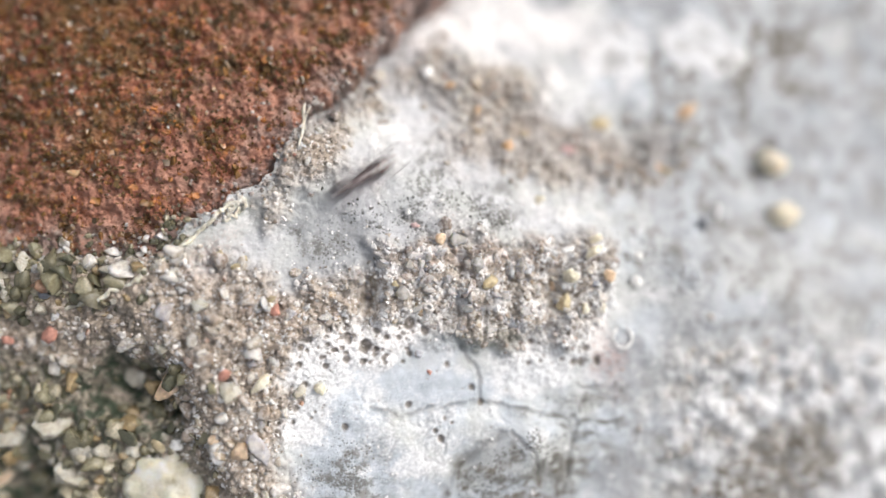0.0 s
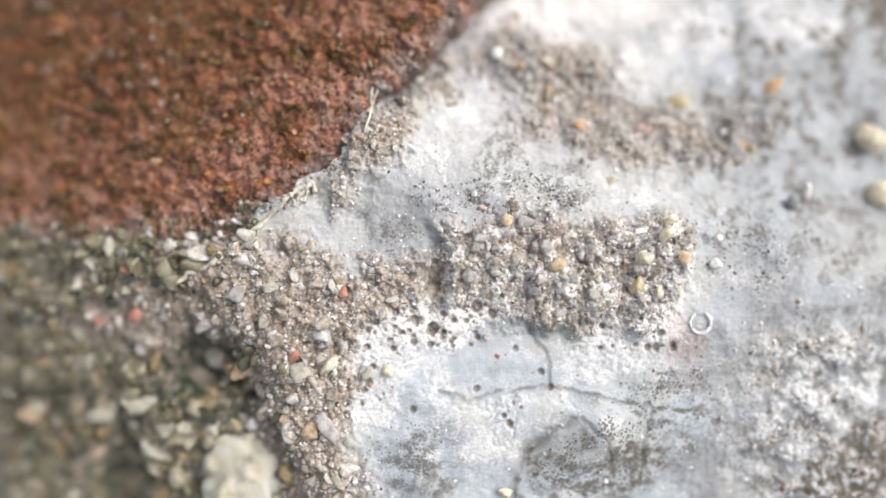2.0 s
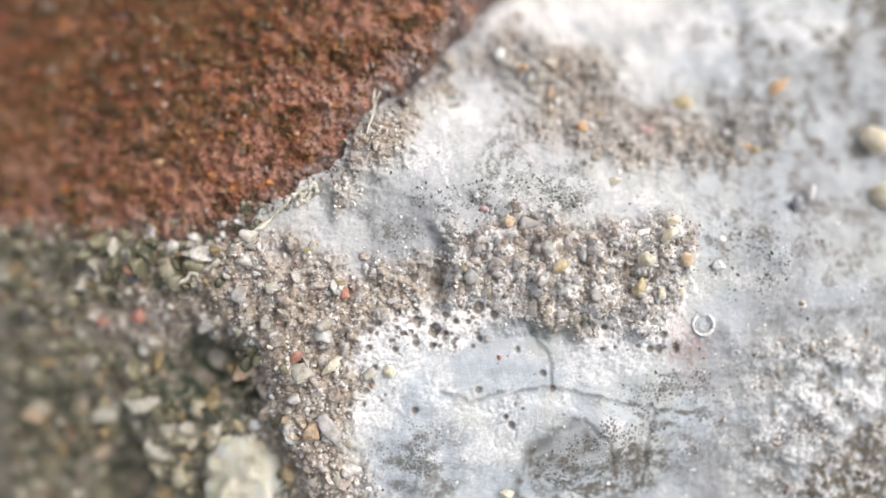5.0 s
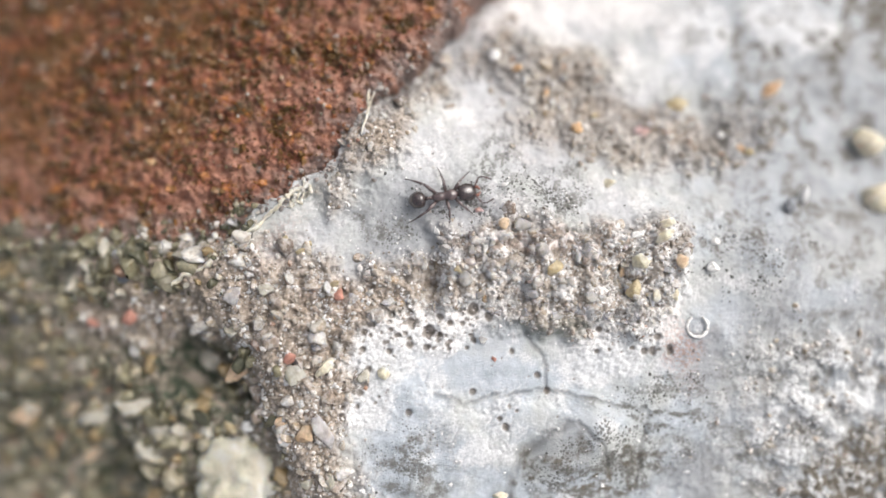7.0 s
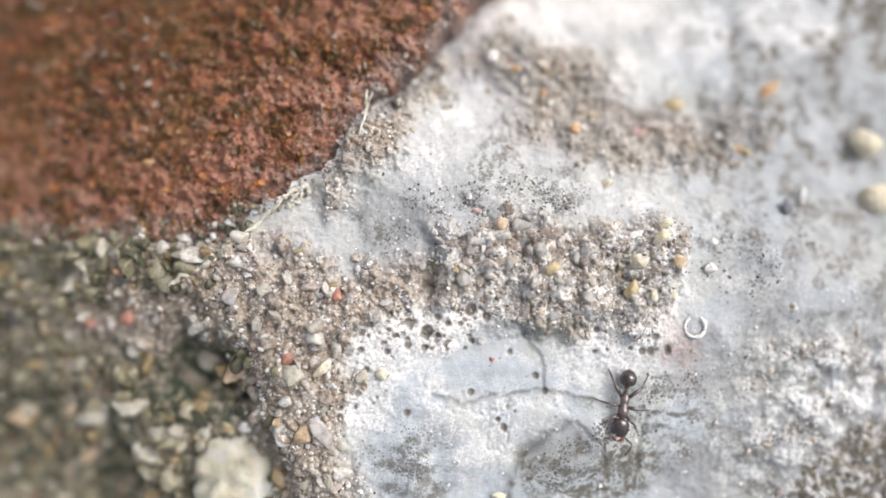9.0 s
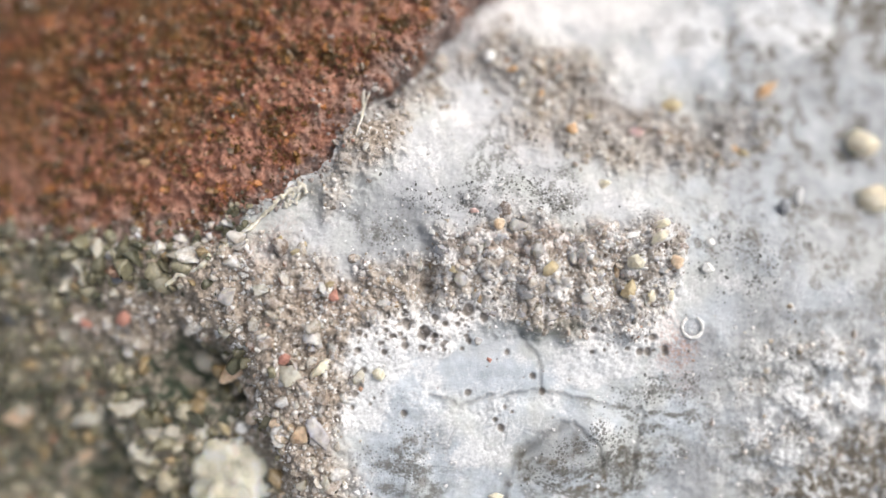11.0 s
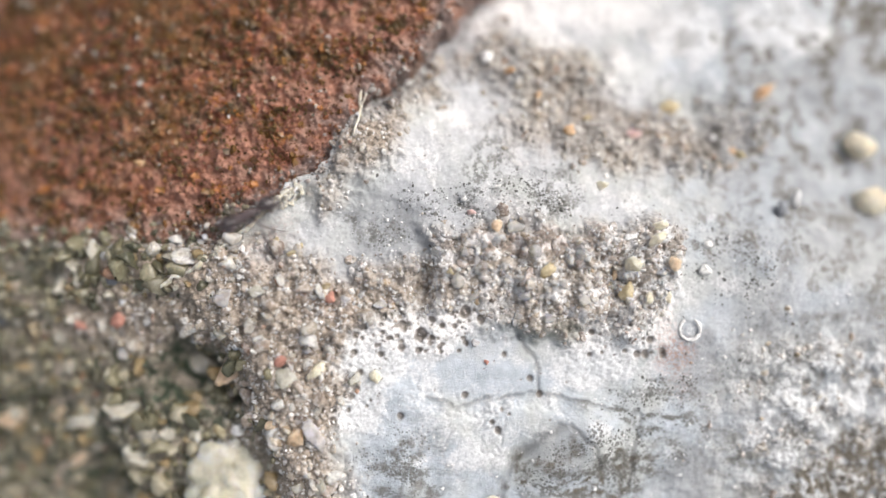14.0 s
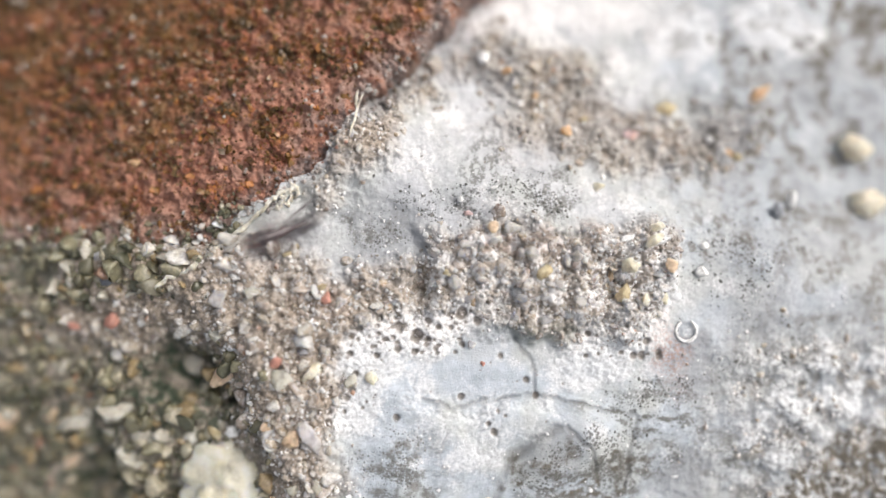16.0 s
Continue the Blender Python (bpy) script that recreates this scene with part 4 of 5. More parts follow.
stones("amber", "honey-yellow quartz grain among the sand", "amber grains", [
    ((-7.46, -6.30), 0.40, 0.38, 0), ((8.28, 5.04), 0.46, 0.36, 30), ((5.32, 4.70), 0.27, 0.22, 0), ((3.92, -0.66), 0.36, 0.30, 20), ((6.76, -1.48), 0.34, 0.52, -25), ((-3.80, -1.18), 0.26, 0.16, 10),
    ((-8.68, -5.78), 0.40, 0.25, -30), ((-5.60, 0.34), 0.26, 0.2, 20), ((-5.00, -0.06), 0.28, 0.2, 0), ((-4.70, 0.20), 0.2, 0.16, 50), ((0.52, -0.68), 0.20, 0.16, 0), ((10.82, 3.42), 0.30, 0.26, 0)])
stones("tan", "tan grain of sandstone in the sandy mortar", "tan grains", [
    ((-7.28, -4.34), 0.70, 0.56, 40), ((-5.68, -6.10), 0.52, 0.34, 20), ((2.18, 0.92), 0.28, 0.26, 0), ((-4.98, -6.58), 0.36, 0.5, 0), ((-14.78, -5.88), 0.8, 0.45, 20), ((-13.08, -5.58), 0.6, 0.3, 25), ((-12.48, -7.18), 0.7, 0.4, 40), ((6.32, -0.78), 0.22, 0.36, 0), ((8.42, -0.42), 0.28, 0.30, 0)])
stones("orange", "orange iron-stained quartz grain lying on the mortar", "orange grains", [
    ((11.56, 5.62), 0.62, 0.36, 25), ((2.62, 6.38), 0.27, 0.24, 0), ((4.72, 4.30), 0.30, 0.24, 0), ((-10.28, 3.06), 0.32, 0.26, 0), ((10.52, 3.52), 0.28, 0.24, 0), ((3.62, 5.52), 0.22, 0.2, 0)])
stones("red", "small red crumb of brick lying in the mortar", "brick crumbs", [
    ((-5.36, -3.82), 0.34, 0.28, 0), ((-10.96, -2.38), 0.42, 0.30, 20), ((-3.68, -1.62), 0.30, 0.24, 40), ((1.82, -3.90), 0.12, 0.15, 0), ((-12.38, -2.62), 0.5, 0.28, 0)])
stones("pink", "pink feldspar grain among grey sand", "pink grains", [((7.08, 4.22), 0.38, 0.30, 30), ((1.22, 1.38), 0.2, 0.16, 0)])
stones("white", "small white lime pebble lying loose on the mortar", "lime pebbles", [
    ((-0.20, 0.60), 0.17, 0.17, 0), ((1.00, 1.90), 0.15, 0.17, 0), ((2.18, 2.28), 0.19, 0.15, 30), ((9.56, -0.68), 0.38, 0.24, -5), ((6.86, 0.52), 0.26, 0.2, 0), ((-6.88, -6.30), 0.26, 0.34, 0), ((9.62, 0.26), 0.22, 0.18, 0),
    ((12.72, 1.78), 0.3, 0.42, 0), ((1.82, 6.82), 0.3, 0.26, 0), ((-0.98, 6.22), 0.26, 0.2, 0)], 0.85, 0.15)
stones("lilac", "grey-lilac translucent quartz grain in the mortar slope", "lilac grains", [
    ((-7.44, -1.62), 0.56, 0.55, 20), ((-4.24, -6.58), 0.42, 0.72, 30), ((-3.18, -1.78), 0.3, 0.24, 0), ((1.42, -3.18), 0.2, 0.18, 0), ((-4.48, -3.48), 0.3, 0.25, 0)])
# the last chip stands in for the shade left of a white pebble
stones("slate", "dark grey chip in the sandy hollow", "slate chips", [((-11.24, -1.02), 0.45, 0.3, 0), ((-14.88, -2.38), 0.4, 0.25, 0), ((12.22, 1.46), 0.34, 0.5, 0)])


def tube_mesh(name, points, radii, material, sides=8, wobble=0.0, rng=None):
    """A round bar along points (mm) with a radius at each."""
    bm = bmesh.new()
    rings, pts = [], [Vector(p) for p in points]
    for k, (p, r) in enumerate(zip(pts, radii)):
        d = (pts[min(k + 1, len(pts) - 1)] - pts[max(k - 1, 0)]).normalized()
        a = d.orthogonal().normalized() if abs(d.z) > 0.9 else Vector((0, 0, 1)).cross(d).normalized()
        b = d.cross(a)
        ring = []
        for s in range(sides):
            t = 2 * math.pi * s / sides
            rr = r * (1 + (rng.uniform(-wobble, wobble) if wobble else 0))
            ring.append(bm.verts.new((p + (a * math.cos(t) + b * math.sin(t)) * rr) * MM))
        rings.append(ring)
    for ra, rb in zip(rings, rings[1:]):
        for s in range(sides):
            bm.faces.new((ra[s], ra[(s + 1) % sides], rb[(s + 1) % sides], rb[s]))
    bm.faces.new(rings[0][::-1])
    bm.faces.new(rings[-1])
    bmesh.ops.recalc_face_normals(bm, faces=bm.faces[:])
    for f in bm.faces:
        f.smooth = True
    me = bpy.data.meshes.new(name)
    bm.to_mesh(me)
    bm.free()
    me.materials.append(material)
    return me


def laid_line(points, lift, n, wander):
    """Points spread along a line in the camera's view and laid on the ground."""
    out = []
    for k in range(n):
        f = k / (n - 1) * (len(points) - 1)
        i = min(int(f), len(points) - 2)
        u = points[i][0] + (points[i + 1][0] - points[i][0]) * (f - i) + trng.normal() * wander
        v = points[i][1] + (points[i + 1][1] - points[i][1]) * (f - i) + trng.normal() * wander
        x, y, z = (float(q) for q in from_view(u, v))
        out.append((x, y, z + lift))
    return out


# a thin crust of lime along the edge of the mortar, an open ring of lime and two pale splinters
CRUST_MAT = stone_material("yellowish lime crust", (0.72, 0.65, 0.52), 0.0, 0.5, 9.0)
lip = laid_line([(-7.84, -0.22), (-6.88, 0.58), (-6.12, 1.22), (-5.58, 1.82)], 0.06, 22, 0.03)
tagged(new("lime_lip", tube_mesh("lime_lip", lip, [0.05 + 0.07 * trng.random() for _ in lip], STONES["cream"], 7, 0.3, trng)),
       "thin cream lip of lime along the mortar's edge", "lime crust")
lip = laid_line([(-10.68, -1.58), (-9.68, -1.28), (-8.68, -0.78), (-7.98, -0.28)], 0.05, 18, 0.05)
tagged(new("lime_lip", tube_mesh("lime_lip", lip, [0.04 + 0.09 * trng.random() for _ in lip], STONES["cream"], 7, 0.3, trng)),
       "thin cream lip of lime along the mortar's edge", "lime crust")
knot = laid_line([(-5.58, 1.78), (-5.28, 2.06), (-4.78, 2.32), (-4.72, 1.98), (-5.08, 1.70), (-5.44, 1.50), (-5.24, 1.82), (-4.92, 2.06)], 0.10, 44, 0.05)
tagged(new("lime_knot", tube_mesh("lime_knot", knot, [0.04 + 0.07 * trng.random() for _ in knot], CRUST_MAT, 7, 0.35, trng)),
       "porous yellowish knot of lime on the mortar's edge", "lime crust")
rx0, ry0, rz0 = (float(q) for q in from_view(*(8.98, -2.74)))
ring_pts = [(rx0 + 0.37 * math.cos(a), ry0 + 0.37 * math.sin(a), rz0 + 0.07) for a in np.linspace(radians(120), radians(425), 34)]
tagged(new("lime_ring", tube_mesh("lime_ring", ring_pts, [0.045 + 0.035 * trng.random() for _ in ring_pts], STONES["white"], 7, 0.2, trng)),
       "open white ring of lime from a burst bubble", "lime ring")
for pts in ([(-2.60, 5.62), (-2.64, 4.90)], [(-2.40, 5.50), (-2.88, 4.02)]):
    fib = laid_line(pts, 0.25, 6, 0.02)
    tagged(new("splinter", tube_mesh("splinter", fib, [0.02, 0.05, 0.06, 0.05, 0.04, 0.015], STONES["cream"], 6, 0.2, trng)),
           "pale splinter standing at the brick's edge", "splinter")


# ---- ants ----
def loft_mesh(name, rings, material, sides=18):
    """A closed body along x: rings of (x, half-width, half-height, z)."""
    bm = bmesh.new()
    made = []
    for k, (x, a, b, z) in enumerate(rings):
        made.append([bm.verts.new(Vector((x, a * math.cos(2 * math.pi * s / sides), z + b * math.sin(2 * math.pi * s / sides))) * MM) for s in range(sides)])
    for ra, rb in zip(made, made[1:]):
        for s in range(sides):
            bm.faces.new((ra[s], ra[(s + 1) % sides], rb[(s + 1) % sides], rb[s]))
    bm.faces.new(made[0][::-1])
    bm.faces.new(made[-1])
    bmesh.ops.recalc_face_normals(bm, faces=bm.faces[:])
    for f in bm.faces:
        f.smooth = True
    me = bpy.data.meshes.new(name)
    bm.to_mesh(me)
    bm.free()
    me.materials.append(material)
    return me


def smooth_rings(keys, n):
    """Rings evenly spread over a few given ones."""
    k = np.array(keys)
    t = np.linspace(0, len(k) - 1, n)
    i = np.clip(t.astype(int), 0, len(k) - 2)
    f = (t - i)[:, None]
    p0, p1, p2, p3 = k[np.maximum(i - 1, 0)], k[i], k[i + 1], k[np.minimum(i + 2, len(k) - 1)]
    out = p1 + 0.5 * f * (p2 - p0 + f * (2 * p0 - 5 * p1 + 4 * p2 - p3 + f * (3 * (p1 - p2) + p3 - p0)))
    out[:, 1:3] = np.maximum(out[:, 1:3], 0.004)
    return [tuple(r) for r in out]


def part(name, mesh, parent, at=(0, 0, 0), label=""):
    ob = new(name, mesh)
    ob.parent = parent
    ob.location = Vector(at) * MM
    return tagged(ob, label)


HIPS = [(s, x0, 0.09 * s, 0.27) for s in (1, -1) for x0 in (0.22, -0.06, -0.34)]


def build_ant():
    ant = tagged(new("ant"), "small glossy black-brown ant running over the mortar", "ant", "ants on the trail")
    part("thorax", loft_mesh("thorax", smooth_rings([(-0.56, 0.06, 0.06, 0.36), (-0.47, 0.13, 0.13, 0.37), (-0.28, 0.165, 0.15, 0.39), (-0.10, 0.145, 0.13, 0.39),
                                                     (0.10, 0.205, 0.175, 0.40), (0.27, 0.18, 0.14, 0.39), (0.38, 0.06, 0.06, 0.37)], 26), BROWN), ant)
    part("petiole", loft_mesh("petiole", smooth_rings([(-0.77, 0.045, 0.045, 0.36), (-0.71, 0.10, 0.11, 0.38), (-0.66, 0.05, 0.05, 0.36), (-0.61, 0.085, 0.10, 0.38), (-0.54, 0.04, 0.04, 0.36)], 16), BROWN), ant)
    gaster_keys = smooth_rings([(-1.40, 0.01, 0.01, 0.36), (-1.33, 0.16, 0.15, 0.37), (-1.19, 0.275, 0.26, 0.39), (-1.01, 0.31, 0.29, 0.40), (-0.85, 0.25, 0.24, 0.39), (-0.75, 0.06, 0.06, 0.37)], 30)
    gaster_keys = [(x, a * (1 - 0.025 * (k % 6 == 0)), b * (1 - 0.025 * (k % 6 == 0)), z) for k, (x, a, b, z) in enumerate(gaster_keys)]
    part("gaster", loft_mesh("gaster", gaster_keys, DARK, 24), ant, label="shiny black gaster")
    head = part("head", loft_mesh("head", smooth_rings([(0.36, 0.06, 0.06, 0.37), (0.41, 0.22, 0.16, 0.37), (0.54, 0.305, 0.21, 0.36), (0.74, 0.305, 0.20, 0.34),
                                                        (0.90, 0.27, 0.16, 0.31), (0.99, 0.15, 0.09, 0.29), (1.02, 0.03, 0.03, 0.28)], 24), DARK, 24), ant)
    for s in (1, -1):
        part("mandible", tube_mesh("mandible", [(0.94, 0.16 * s, 0.28), (1.06, 0.15 * s, 0.27), (1.14, 0.07 * s, 0.26), (1.15, 0.01 * s, 0.26)], [0.05, 0.06, 0.045, 0.012], RED), head, label="reddish mandible")
        part("eye", loft_mesh("eye", smooth_rings([(0.60, 0.01, 0.01, 0), (0.65, 0.035, 0.05, 0), (0.72, 0.035, 0.05, 0), (0.77, 0.01, 0.01, 0)], 8), DARK, 10), head, (0, 0.28 * s, 0.42))
        ant_root = (0.90, 0.10 * s, 0.42)
        feeler = part("antenna", tube_mesh("antenna", [(0, 0, 0), (0.10, 0.10 * s, 0.05), (0.26, 0.36 * s, 0.06)], [0.024, 0.032, 0.034], BROWN), ant, ant_root)
        part("whip", tube_mesh("whip", [(0.26, 0.36 * s, 0.06), (0.42, 0.36 * s, 0.0), (0.58, 0.30 * s, -0.10), (0.70, 0.24 * s, -0.20)], [0.022, 0.024, 0.034, 0.03], BROWN), feeler)
    spread = {0.22: ((0.26, 0.34, 0.22), (0.52, 0.58, -0.05), (0.66, 0.70, -0.26)),
              -0.06: ((0.02, 0.42, 0.24), (-0.04, 0.78, -0.06), (-0.10, 0.98, -0.26)),
              -0.34: ((-0.46, 0.40, 0.24), (-0.92, 0.62, -0.06), (-1.16, 0.70, -0.26))}
    for s, x0, y0, z0 in HIPS:
        knee, ankle, toe = ((a, b * s, c) for a, b, c in spread[x0])
        mid = tuple(0.5 * q for q in knee)
        leg = part("leg", tube_mesh("leg", [(0, 0, 0), (mid[0], mid[1], mid[2] + 0.03), knee], [0.05, 0.078, 0.045], BROWN), ant, (x0, y0, z0))
        part("shin", tube_mesh("shin", [knee, tuple((a + b) / 2 for a, b in zip(knee, ankle)), ankle], [0.034, 0.046, 0.026], BROWN), leg)
        part("foot", tube_mesh("foot", [ankle, tuple((a + b) / 2 for a, b in zip(ankle, toe)), toe], [0.022, 0.02, 0.013], BROWN), leg)
    return ant


FIRST_ANT = build_ant()
ANT_COUNT = 16
ANTS = [FIRST_ANT] + [copy_thing(FIRST_ANT, pose(0, 0, 0)) for _ in range(ANT_COUNT - 1)]


def stand(x, y, heading):
    """Pose of an ant at a place: on the ground, nose up or down with it."""
    c, s = math.cos(radians(heading)), math.sin(radians(heading))

    def level(px, py):
        a = np.array([(i * 0.22, j * 0.22) for i in (-1, 0, 1) for j in (-1, 0, 1)])
        h = sample(SURFACE, px + a[:, 0], py + a[:, 1])
        h = np.maximum(h, h.max() - 0.8)
        return float(0.4 * h.mean() + 0.6 * h.max())
    front, back = level(x + 0.7 * c, y + 0.7 * s), level(x - 0.8 * c, y - 0.8 * s)
    pitch = max(-28.0, min(28.0, math.degrees(math.atan2(back - front, 1.5))))
    z = max(0.5 * (front + back), level(x, y) - 0.12)
    return pose(x * MM, y * MM, z * MM, 0, 0, heading) @ pose(0, 0, 0, 0, pitch, 0)


def run(ant, rows, start, end, rest):
    """Keys one ant's way and the swing of its legs and feelers between start and end, but for its rest."""
    fine = []
    for a, b in zip(rows, rows[1:]):
        n = 3 if math.hypot(b[1] - a[1], b[2] - a[2]) > 2.5 and b[0] - a[0] < 1.0 else 1
        for k in range(n):
            f = k / n
            fine.append((a[0] + (b[0] - a[0]) * f, *(a[i] + (b[i] - a[i]) * f for i in (1, 2, 3))))
    fine.append(rows[-1])
    walk(ant, [(t, stand(*(float(q) for q in from_view(u, v)[:2]), h)) for t, u, v, h in fine])
    legs = [o for o in ant.children if o.name.startswith("leg")]
    feelers = [o for o in ant.children if o.name.startswith("antenna")]
    beats = [start + k / 15 for k in range(int((end - start) * 15) + 1)]
    beats = sorted({0.0, *beats, 16.0})
    for o in legs + feelers:
        x, y, z = o.location
        side = 1 if y > 0 else -1
        third = min(range(3), key=lambda i: abs(HIPS[i][1] * MM - x))
        tripod = 1 if (third % 2 == 0) == (side > 0) else -1
        keys = []
        for k, t in enumerate(beats):
            swing = 0.15 if rest[0] <= t <= rest[1] or t in (0.0, 16.0) else 1.0
            s = (1 if k % 2 else -1) * tripod * swing
            if o in feelers:
                keys.append((t, pose(x, y, z, 0, 5 * s, 9 * s * side)))
            else:
                keys.append((t, pose(x, y, z, 7 * s * side, 0, 21 * s * side)))
        walk(o, keys)


def motions():
    """Every ant runs its stretch of the trail; the rows are seconds, place in the camera's view in mm and heading in
    degrees.
    """
    run(ANTS[0], [(0, -0.65, 3.02, 32), (0.04, 0.26, 3.74, 32), (0.1, 0.44, 3.93, 30), (0.2, 5.46, 7.14, 35), (0.3, 6.66, 8.05, 39), (0.4, 18.85, 18.06, 39), (16, 18.85, 18.06, 39)], 0.0, 0.9, (99, 99))
    run(ANTS[1], [(0, -16.41, -1.18, 19), (1.5, -16.41, -1.18, 19), (1.6, -2.50, 4.25, 19), (1.7, -0.70, 4.88, 29), (1.8, 3.83, 7.53, 35), (1.9, 4.28, 8.06, 50), (2, 15.29, 21.54, 50), (16, 15.29, 21.54, 50)], 1.0, 2.5, (99, 99))
    run(ANTS[2], [(0, -15.73, -10.58, 35), (2.2, -15.73, -10.58, 35), (2.3, -3.09, -1.66, 35), (2.4, 0.06, -0.68, 30), (2.5, 1.37, -0.18, 25), (2.6, 3.39, -0.26, 5), (2.7, 3.99, -0.40, 10), (2.8, 3.79, -0.27, 30), (2.9, 3.45, 0.09, 65), (3, 2.86, 2.20, 85), (3.1, 2.73, 2.72, 82), (3.2, 4.47, 6.74, 62), (3.3, 4.79, 7.43, 55), (3.4, 6.56, 8.04, 40), (3.5, 7.31, 8.02, 30), (3.6, 8.37, 7.78, 28), (3.8, 8.35, 7.83, 28), (4, 8.72, 8.02, 30), (4.2, 8.57, 7.92, 30), (4.6, 8.80, 8.07, 32), (5.1, 25.62, 18.84, 32), (16, 25.62, 18.84, 32)], 1.7, 5.2, (3.55, 4.7))
    run(ANTS[3], [(0, 20.60, 20.76, -144), (3.8, 20.60, 20.76, -144), (3.9, 3.75, 8.04, -144), (4, 0.02, 5.50, -141), (4.1, -0.57, 4.84, -137), (4.2, -3.18, 2.58, -139), (4.7, -16.06, -9.47, -139), (16, -16.06, -9.47, -139)], 3.3, 4.8, (99, 99))
    run(ANTS[4], [(0, -19.84, -16.68, 46), (6.5, -19.84, -16.68, 46), (6.6, -4.18, -0.39, 46), (6.7, -3.47, 0.34, 40), (6.8, -0.42, 1.93, 16), (6.9, -0.33, 1.93, 14), (7, 0.16, 1.87, 9), (7.1, 0.45, 2.04, 18), (7.2, 3.31, 4.46, 42), (7.3, 4.23, 5.46, 50), (7.4, 5.99, 8.51, 60), (7.5, 17.91, 28.65, 60), (16, 17.91, 28.65, 60)], 6.0, 8.0, (6.75, 7.15))
    run(ANTS[5], [(0, 38.10, 14.00, -150), (7.4, 38.10, 14.00, -150), (7.5, 14.90, 1.54, -150), (7.6, 13.65, 0.70, -125), (7.7, 13.44, 0.40, -110), (7.8, 12.70, -1.17, -96), (7.9, 12.55, -1.28, -98), (8, 11.00, -2.02, -129), (8.1, 10.75, -2.27, -131), (8.2, 10.21, -2.53, -142), (8.3, 9.91, -2.47, -152), (8.4, 8.26, -2.76, -160), (8.5, 7.87, -3.02, -155), (8.6, 6.57, -4.60, -122), (8.7, 6.42, -4.95, -117), (8.8, 6.22, -5.65, -107), (8.9, 6.17, -5.69, -105), (9, 6.33, -5.59, -102), (9.2, 6.59, -5.71, -97), (9.5, 6.53, -6.28, -97), (10, 3.67, -30.71, -97), (16, 3.67, -30.71, -97)], 6.9, 10.1, (8.85, 9.6))
    run(ANTS[6], [(0, 30.86, 23.58, -145), (8.1, 30.86, 23.58, -145), (8.2, 8.47, 7.73, -145), (8.3, 7.46, 7.14, -146), (8.4, 1.90, 4.94, -153), (8.5, 1.30, 4.27, -145), (8.6, -3.33, 1.34, -147), (8.7, -3.82, 1.02, -153), (8.8, -6.92, 0.35, -168), (8.9, -32.76, -5.19, -168), (16, -32.76, -5.19, -168)], 7.6, 9.4, (99, 99))
    run(ANTS[7], [(0, -12.87, 10.72, -8), (7.9, -12.87, 10.72, -8), (8, 11.66, 7.44, -8), (8.1, 11.94, 7.20, -22), (8.2, 12.00, 5.76, -38), (8.3, 11.90, 5.83, -60), (8.4, 11.14, 4.22, -102), (8.5, 11.10, 4.02, -88), (8.6, 12.92, 3.96, -25), (8.7, 13.30, 4.03, -22), (8.8, 14.76, 4.03, -18), (8.9, 43.85, -4.13, -18), (16, 43.85, -4.13, -18)], 7.4, 9.4, (99, 99))
    run(ANTS[8], [(0, 15.04, 20.57, -130), (9.1, 15.04, 20.57, -130), (9.2, 5.05, 8.50, -130), (9.4, 2.96, 6.55, -139), (9.6, -0.39, 3.99, -141), (9.8, -3.73, 1.23, -145), (10, -6.86, -0.55, -151), (10.1, -17.16, -6.82, -151), (16, -17.16, -6.82, -151)], 8.6, 10.6, (99, 99))
    run(ANTS[9], [(0, 23.42, 17.26, -150), (10.8, 23.42, 17.26, -150), (11.3, 8.05, 8.07, -150), (11.4, 3.02, 7.24, -172), (11.5, 2.34, 6.69, -160), (11.6, -0.95, 3.75, -141), (11.7, -1.88, 3.44, -142), (11.8, -4.24, 1.20, -145), (11.9, -4.82, 0.97, -155), (12, -8.40, 0.15, -160), (12.1, -24.00, -5.50, -160), (16, -24.00, -5.50, -160)], 10.7, 12.5, (99, 99))
    run(ANTS[10], [(0, 11.53, 26.66, -100), (11.9, 11.53, 26.66, -100), (12, 7.67, 7.55, -100), (12.1, 7.17, 6.78, -110), (12.2, 6.35, 3.27, -102), (12.3, 5.97, 2.71, -112), (12.4, 4.1, 1.45, -145), (12.5, 3.45, 1.1, -155), (12.6, 2.05, 1.04, -178), (12.7, 1.70, 0.93, -192), (12.8, -0.66, 2.40, -212), (12.9, -1.26, 2.91, -210), (13, -4.47, 4.86, -195), (13.1, -4.81, 4.86, -185), (13.2, -9.16, 3.74, -165), (13.3, -9.41, 3.65, -165), (13.4, -27.97, -1.06, -165), (16, -27.97, -1.06, -165)], 11.4, 13.9, (99, 99))
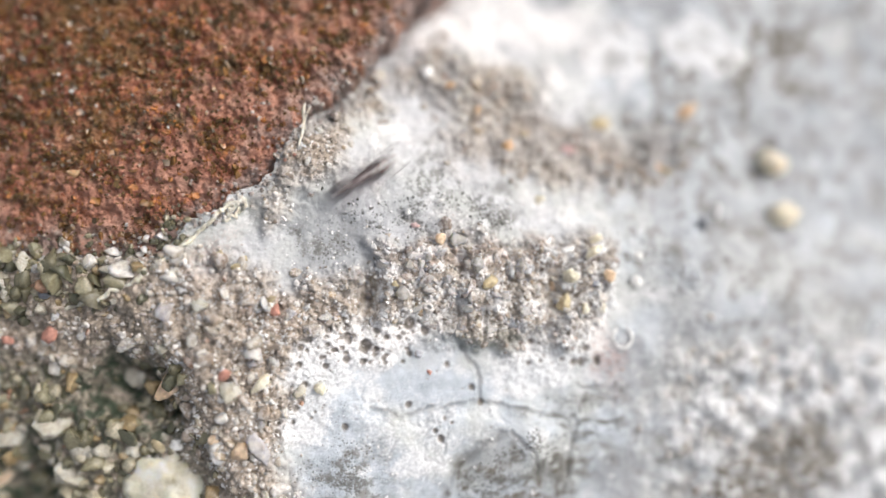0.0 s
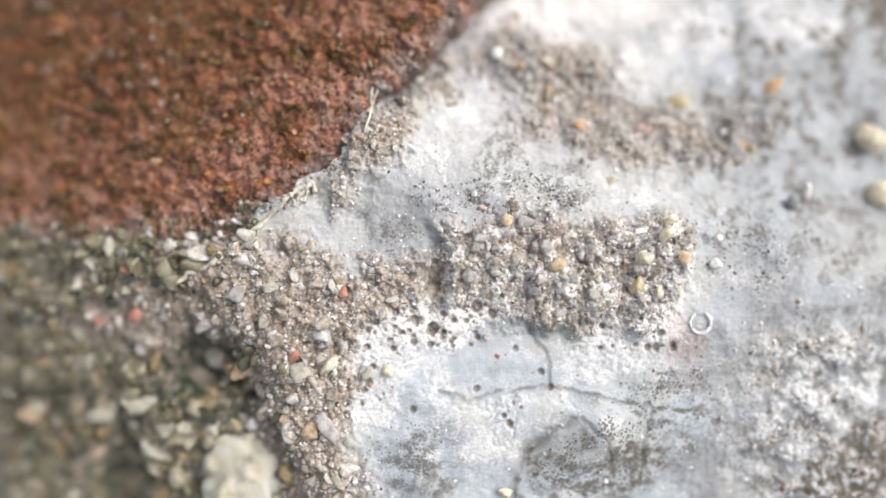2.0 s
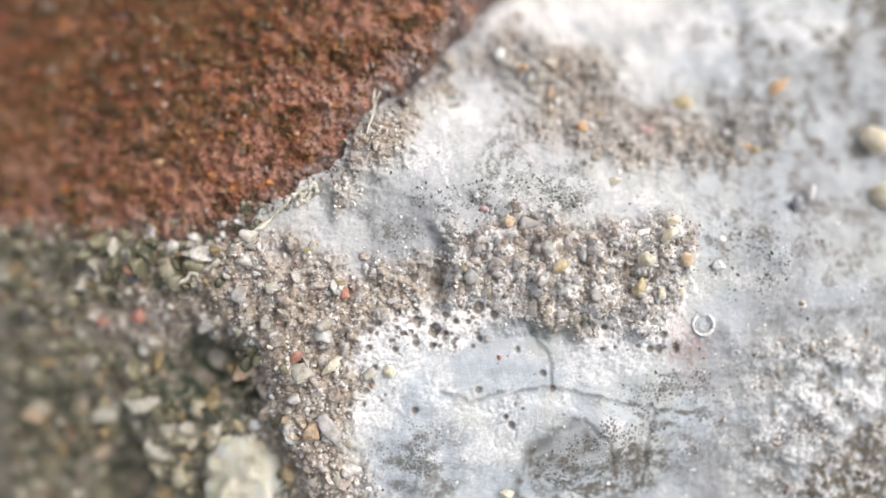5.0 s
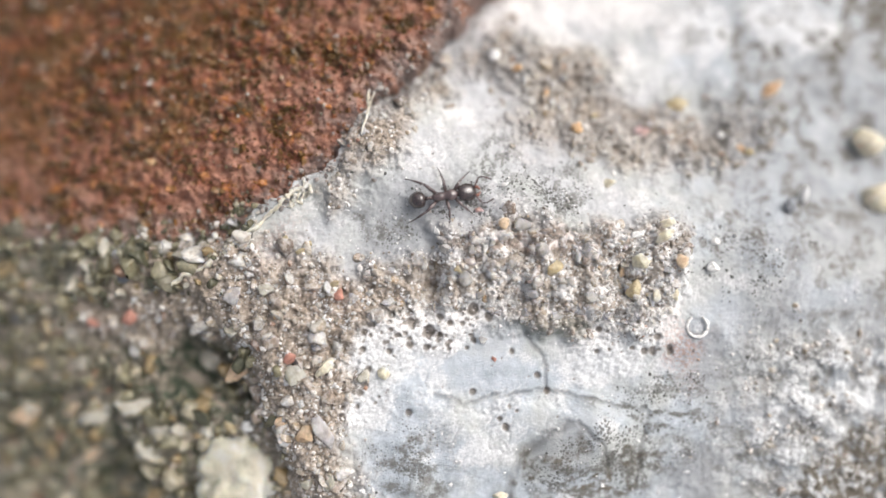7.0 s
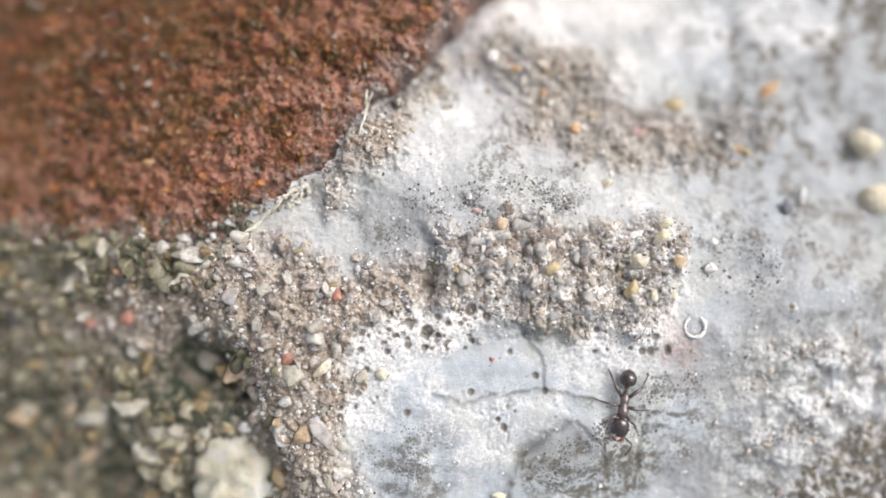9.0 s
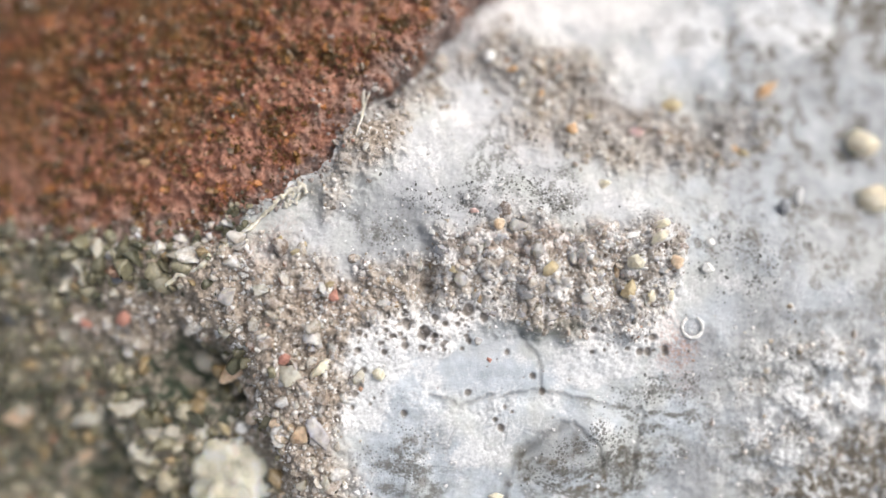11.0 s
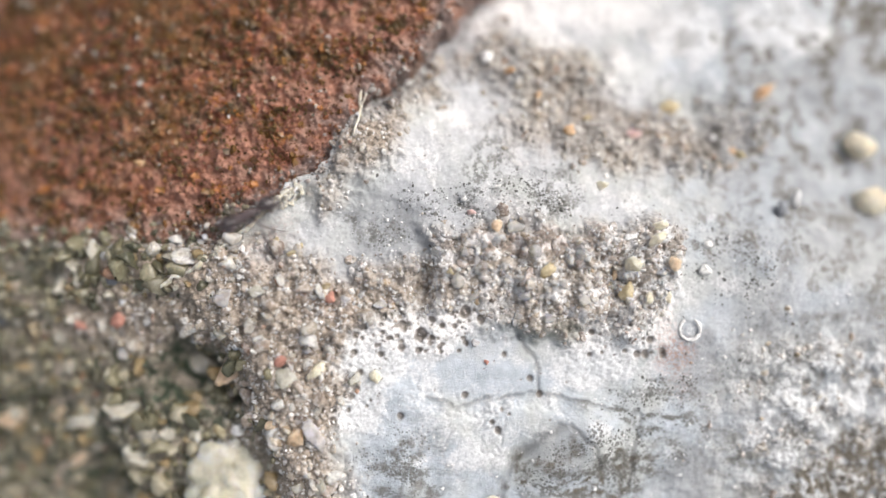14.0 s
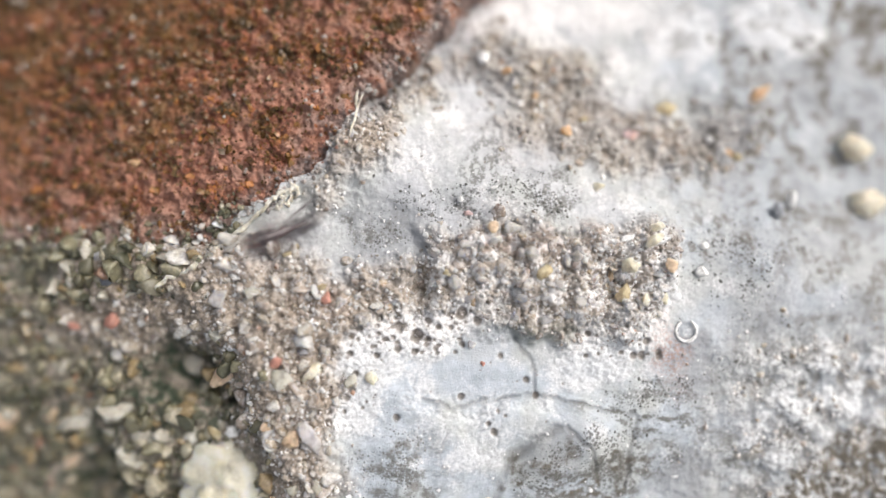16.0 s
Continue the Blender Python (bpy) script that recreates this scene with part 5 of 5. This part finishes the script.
    run(ANTS[11], [(0, 18.89, 21.51, -139), (13.5, 18.89, 21.51, -139), (13.6, 3.15, 7.60, -139), (13.7, 2.65, 7.20, -140), (13.8, -1.41, 3.93, -125), (13.9, -2.36, 3.40, -154), (14, -6.60, 1.20, -155), (14.1, -7.20, 1.15, -165), (14.2, -26.12, -5.95, -160), (16, -26.12, -5.95, -160)], 13.0, 14.7, (99, 99))
    run(ANTS[12], [(0, 21.71, 20.39, -142), (14.1, 21.71, 20.39, -142), (14.2, 3.75, 6.33, -142), (14.3, 3.02, 5.80, -143), (14.4, -0.93, 2.85, -135), (14.5, -1.52, 2.18, -125), (14.6, -6.60, -0.55, -151), (14.7, -25.51, -10.96, -151), (16, -25.51, -10.96, -151)], 13.6, 15.2, (99, 99))
    run(ANTS[13], [(0, 33.37, 8.52, 178), (14.3, 33.37, 8.52, 178), (14.4, 8.09, 8.52, 178), (14.5, 7.65, 8.46, 180), (14.6, 3.76, 7.16, 205), (14.7, 3.13, 6.61, 215), (14.8, 0.32, 3.36, 243), (14.9, 0.52, 2.75, 260), (15, 0.47, 2.60, 266), (15.1, 0.47, 2.52, 264), (15.2, -0.77, 1.02, 235), (15.3, -1.49, 0.04, 235), (15.4, -15.54, -20.03, 235), (16, -15.54, -20.03, 235)], 13.8, 15.9, (14.85, 15.15))
    run(ANTS[14], [(0, 12.78, 32.77, -111), (14.9, 12.78, 32.77, -111), (15, 3.08, 7.81, -111), (15.1, 2.73, 6.89, -144), (15.2, -0.34, 5.51, -165), (15.3, -0.60, 5.34, -165), (15.4, -5.19, 2.36, -142), (15.5, -5.60, 2.10, -168), (15.6, -8.40, 0.50, -166), (15.7, -31.85, -10.69, -155), (16, -31.85, -10.69, -155)], 14.4, 16.0, (99, 99))
    run(ANTS[15], [(0, 27.08, 24.62, -143), (15.5, 27.08, 24.62, -143), (15.6, 4.20, 7.37, -143), (15.7, 3.94, 7.18, -139), (15.8, -0.90, 3.10, -136), (15.9, -1.23, 2.41, -140), (16, -5.35, 0.62, -160)], 15.0, 16.0, (99, 99))


motions()
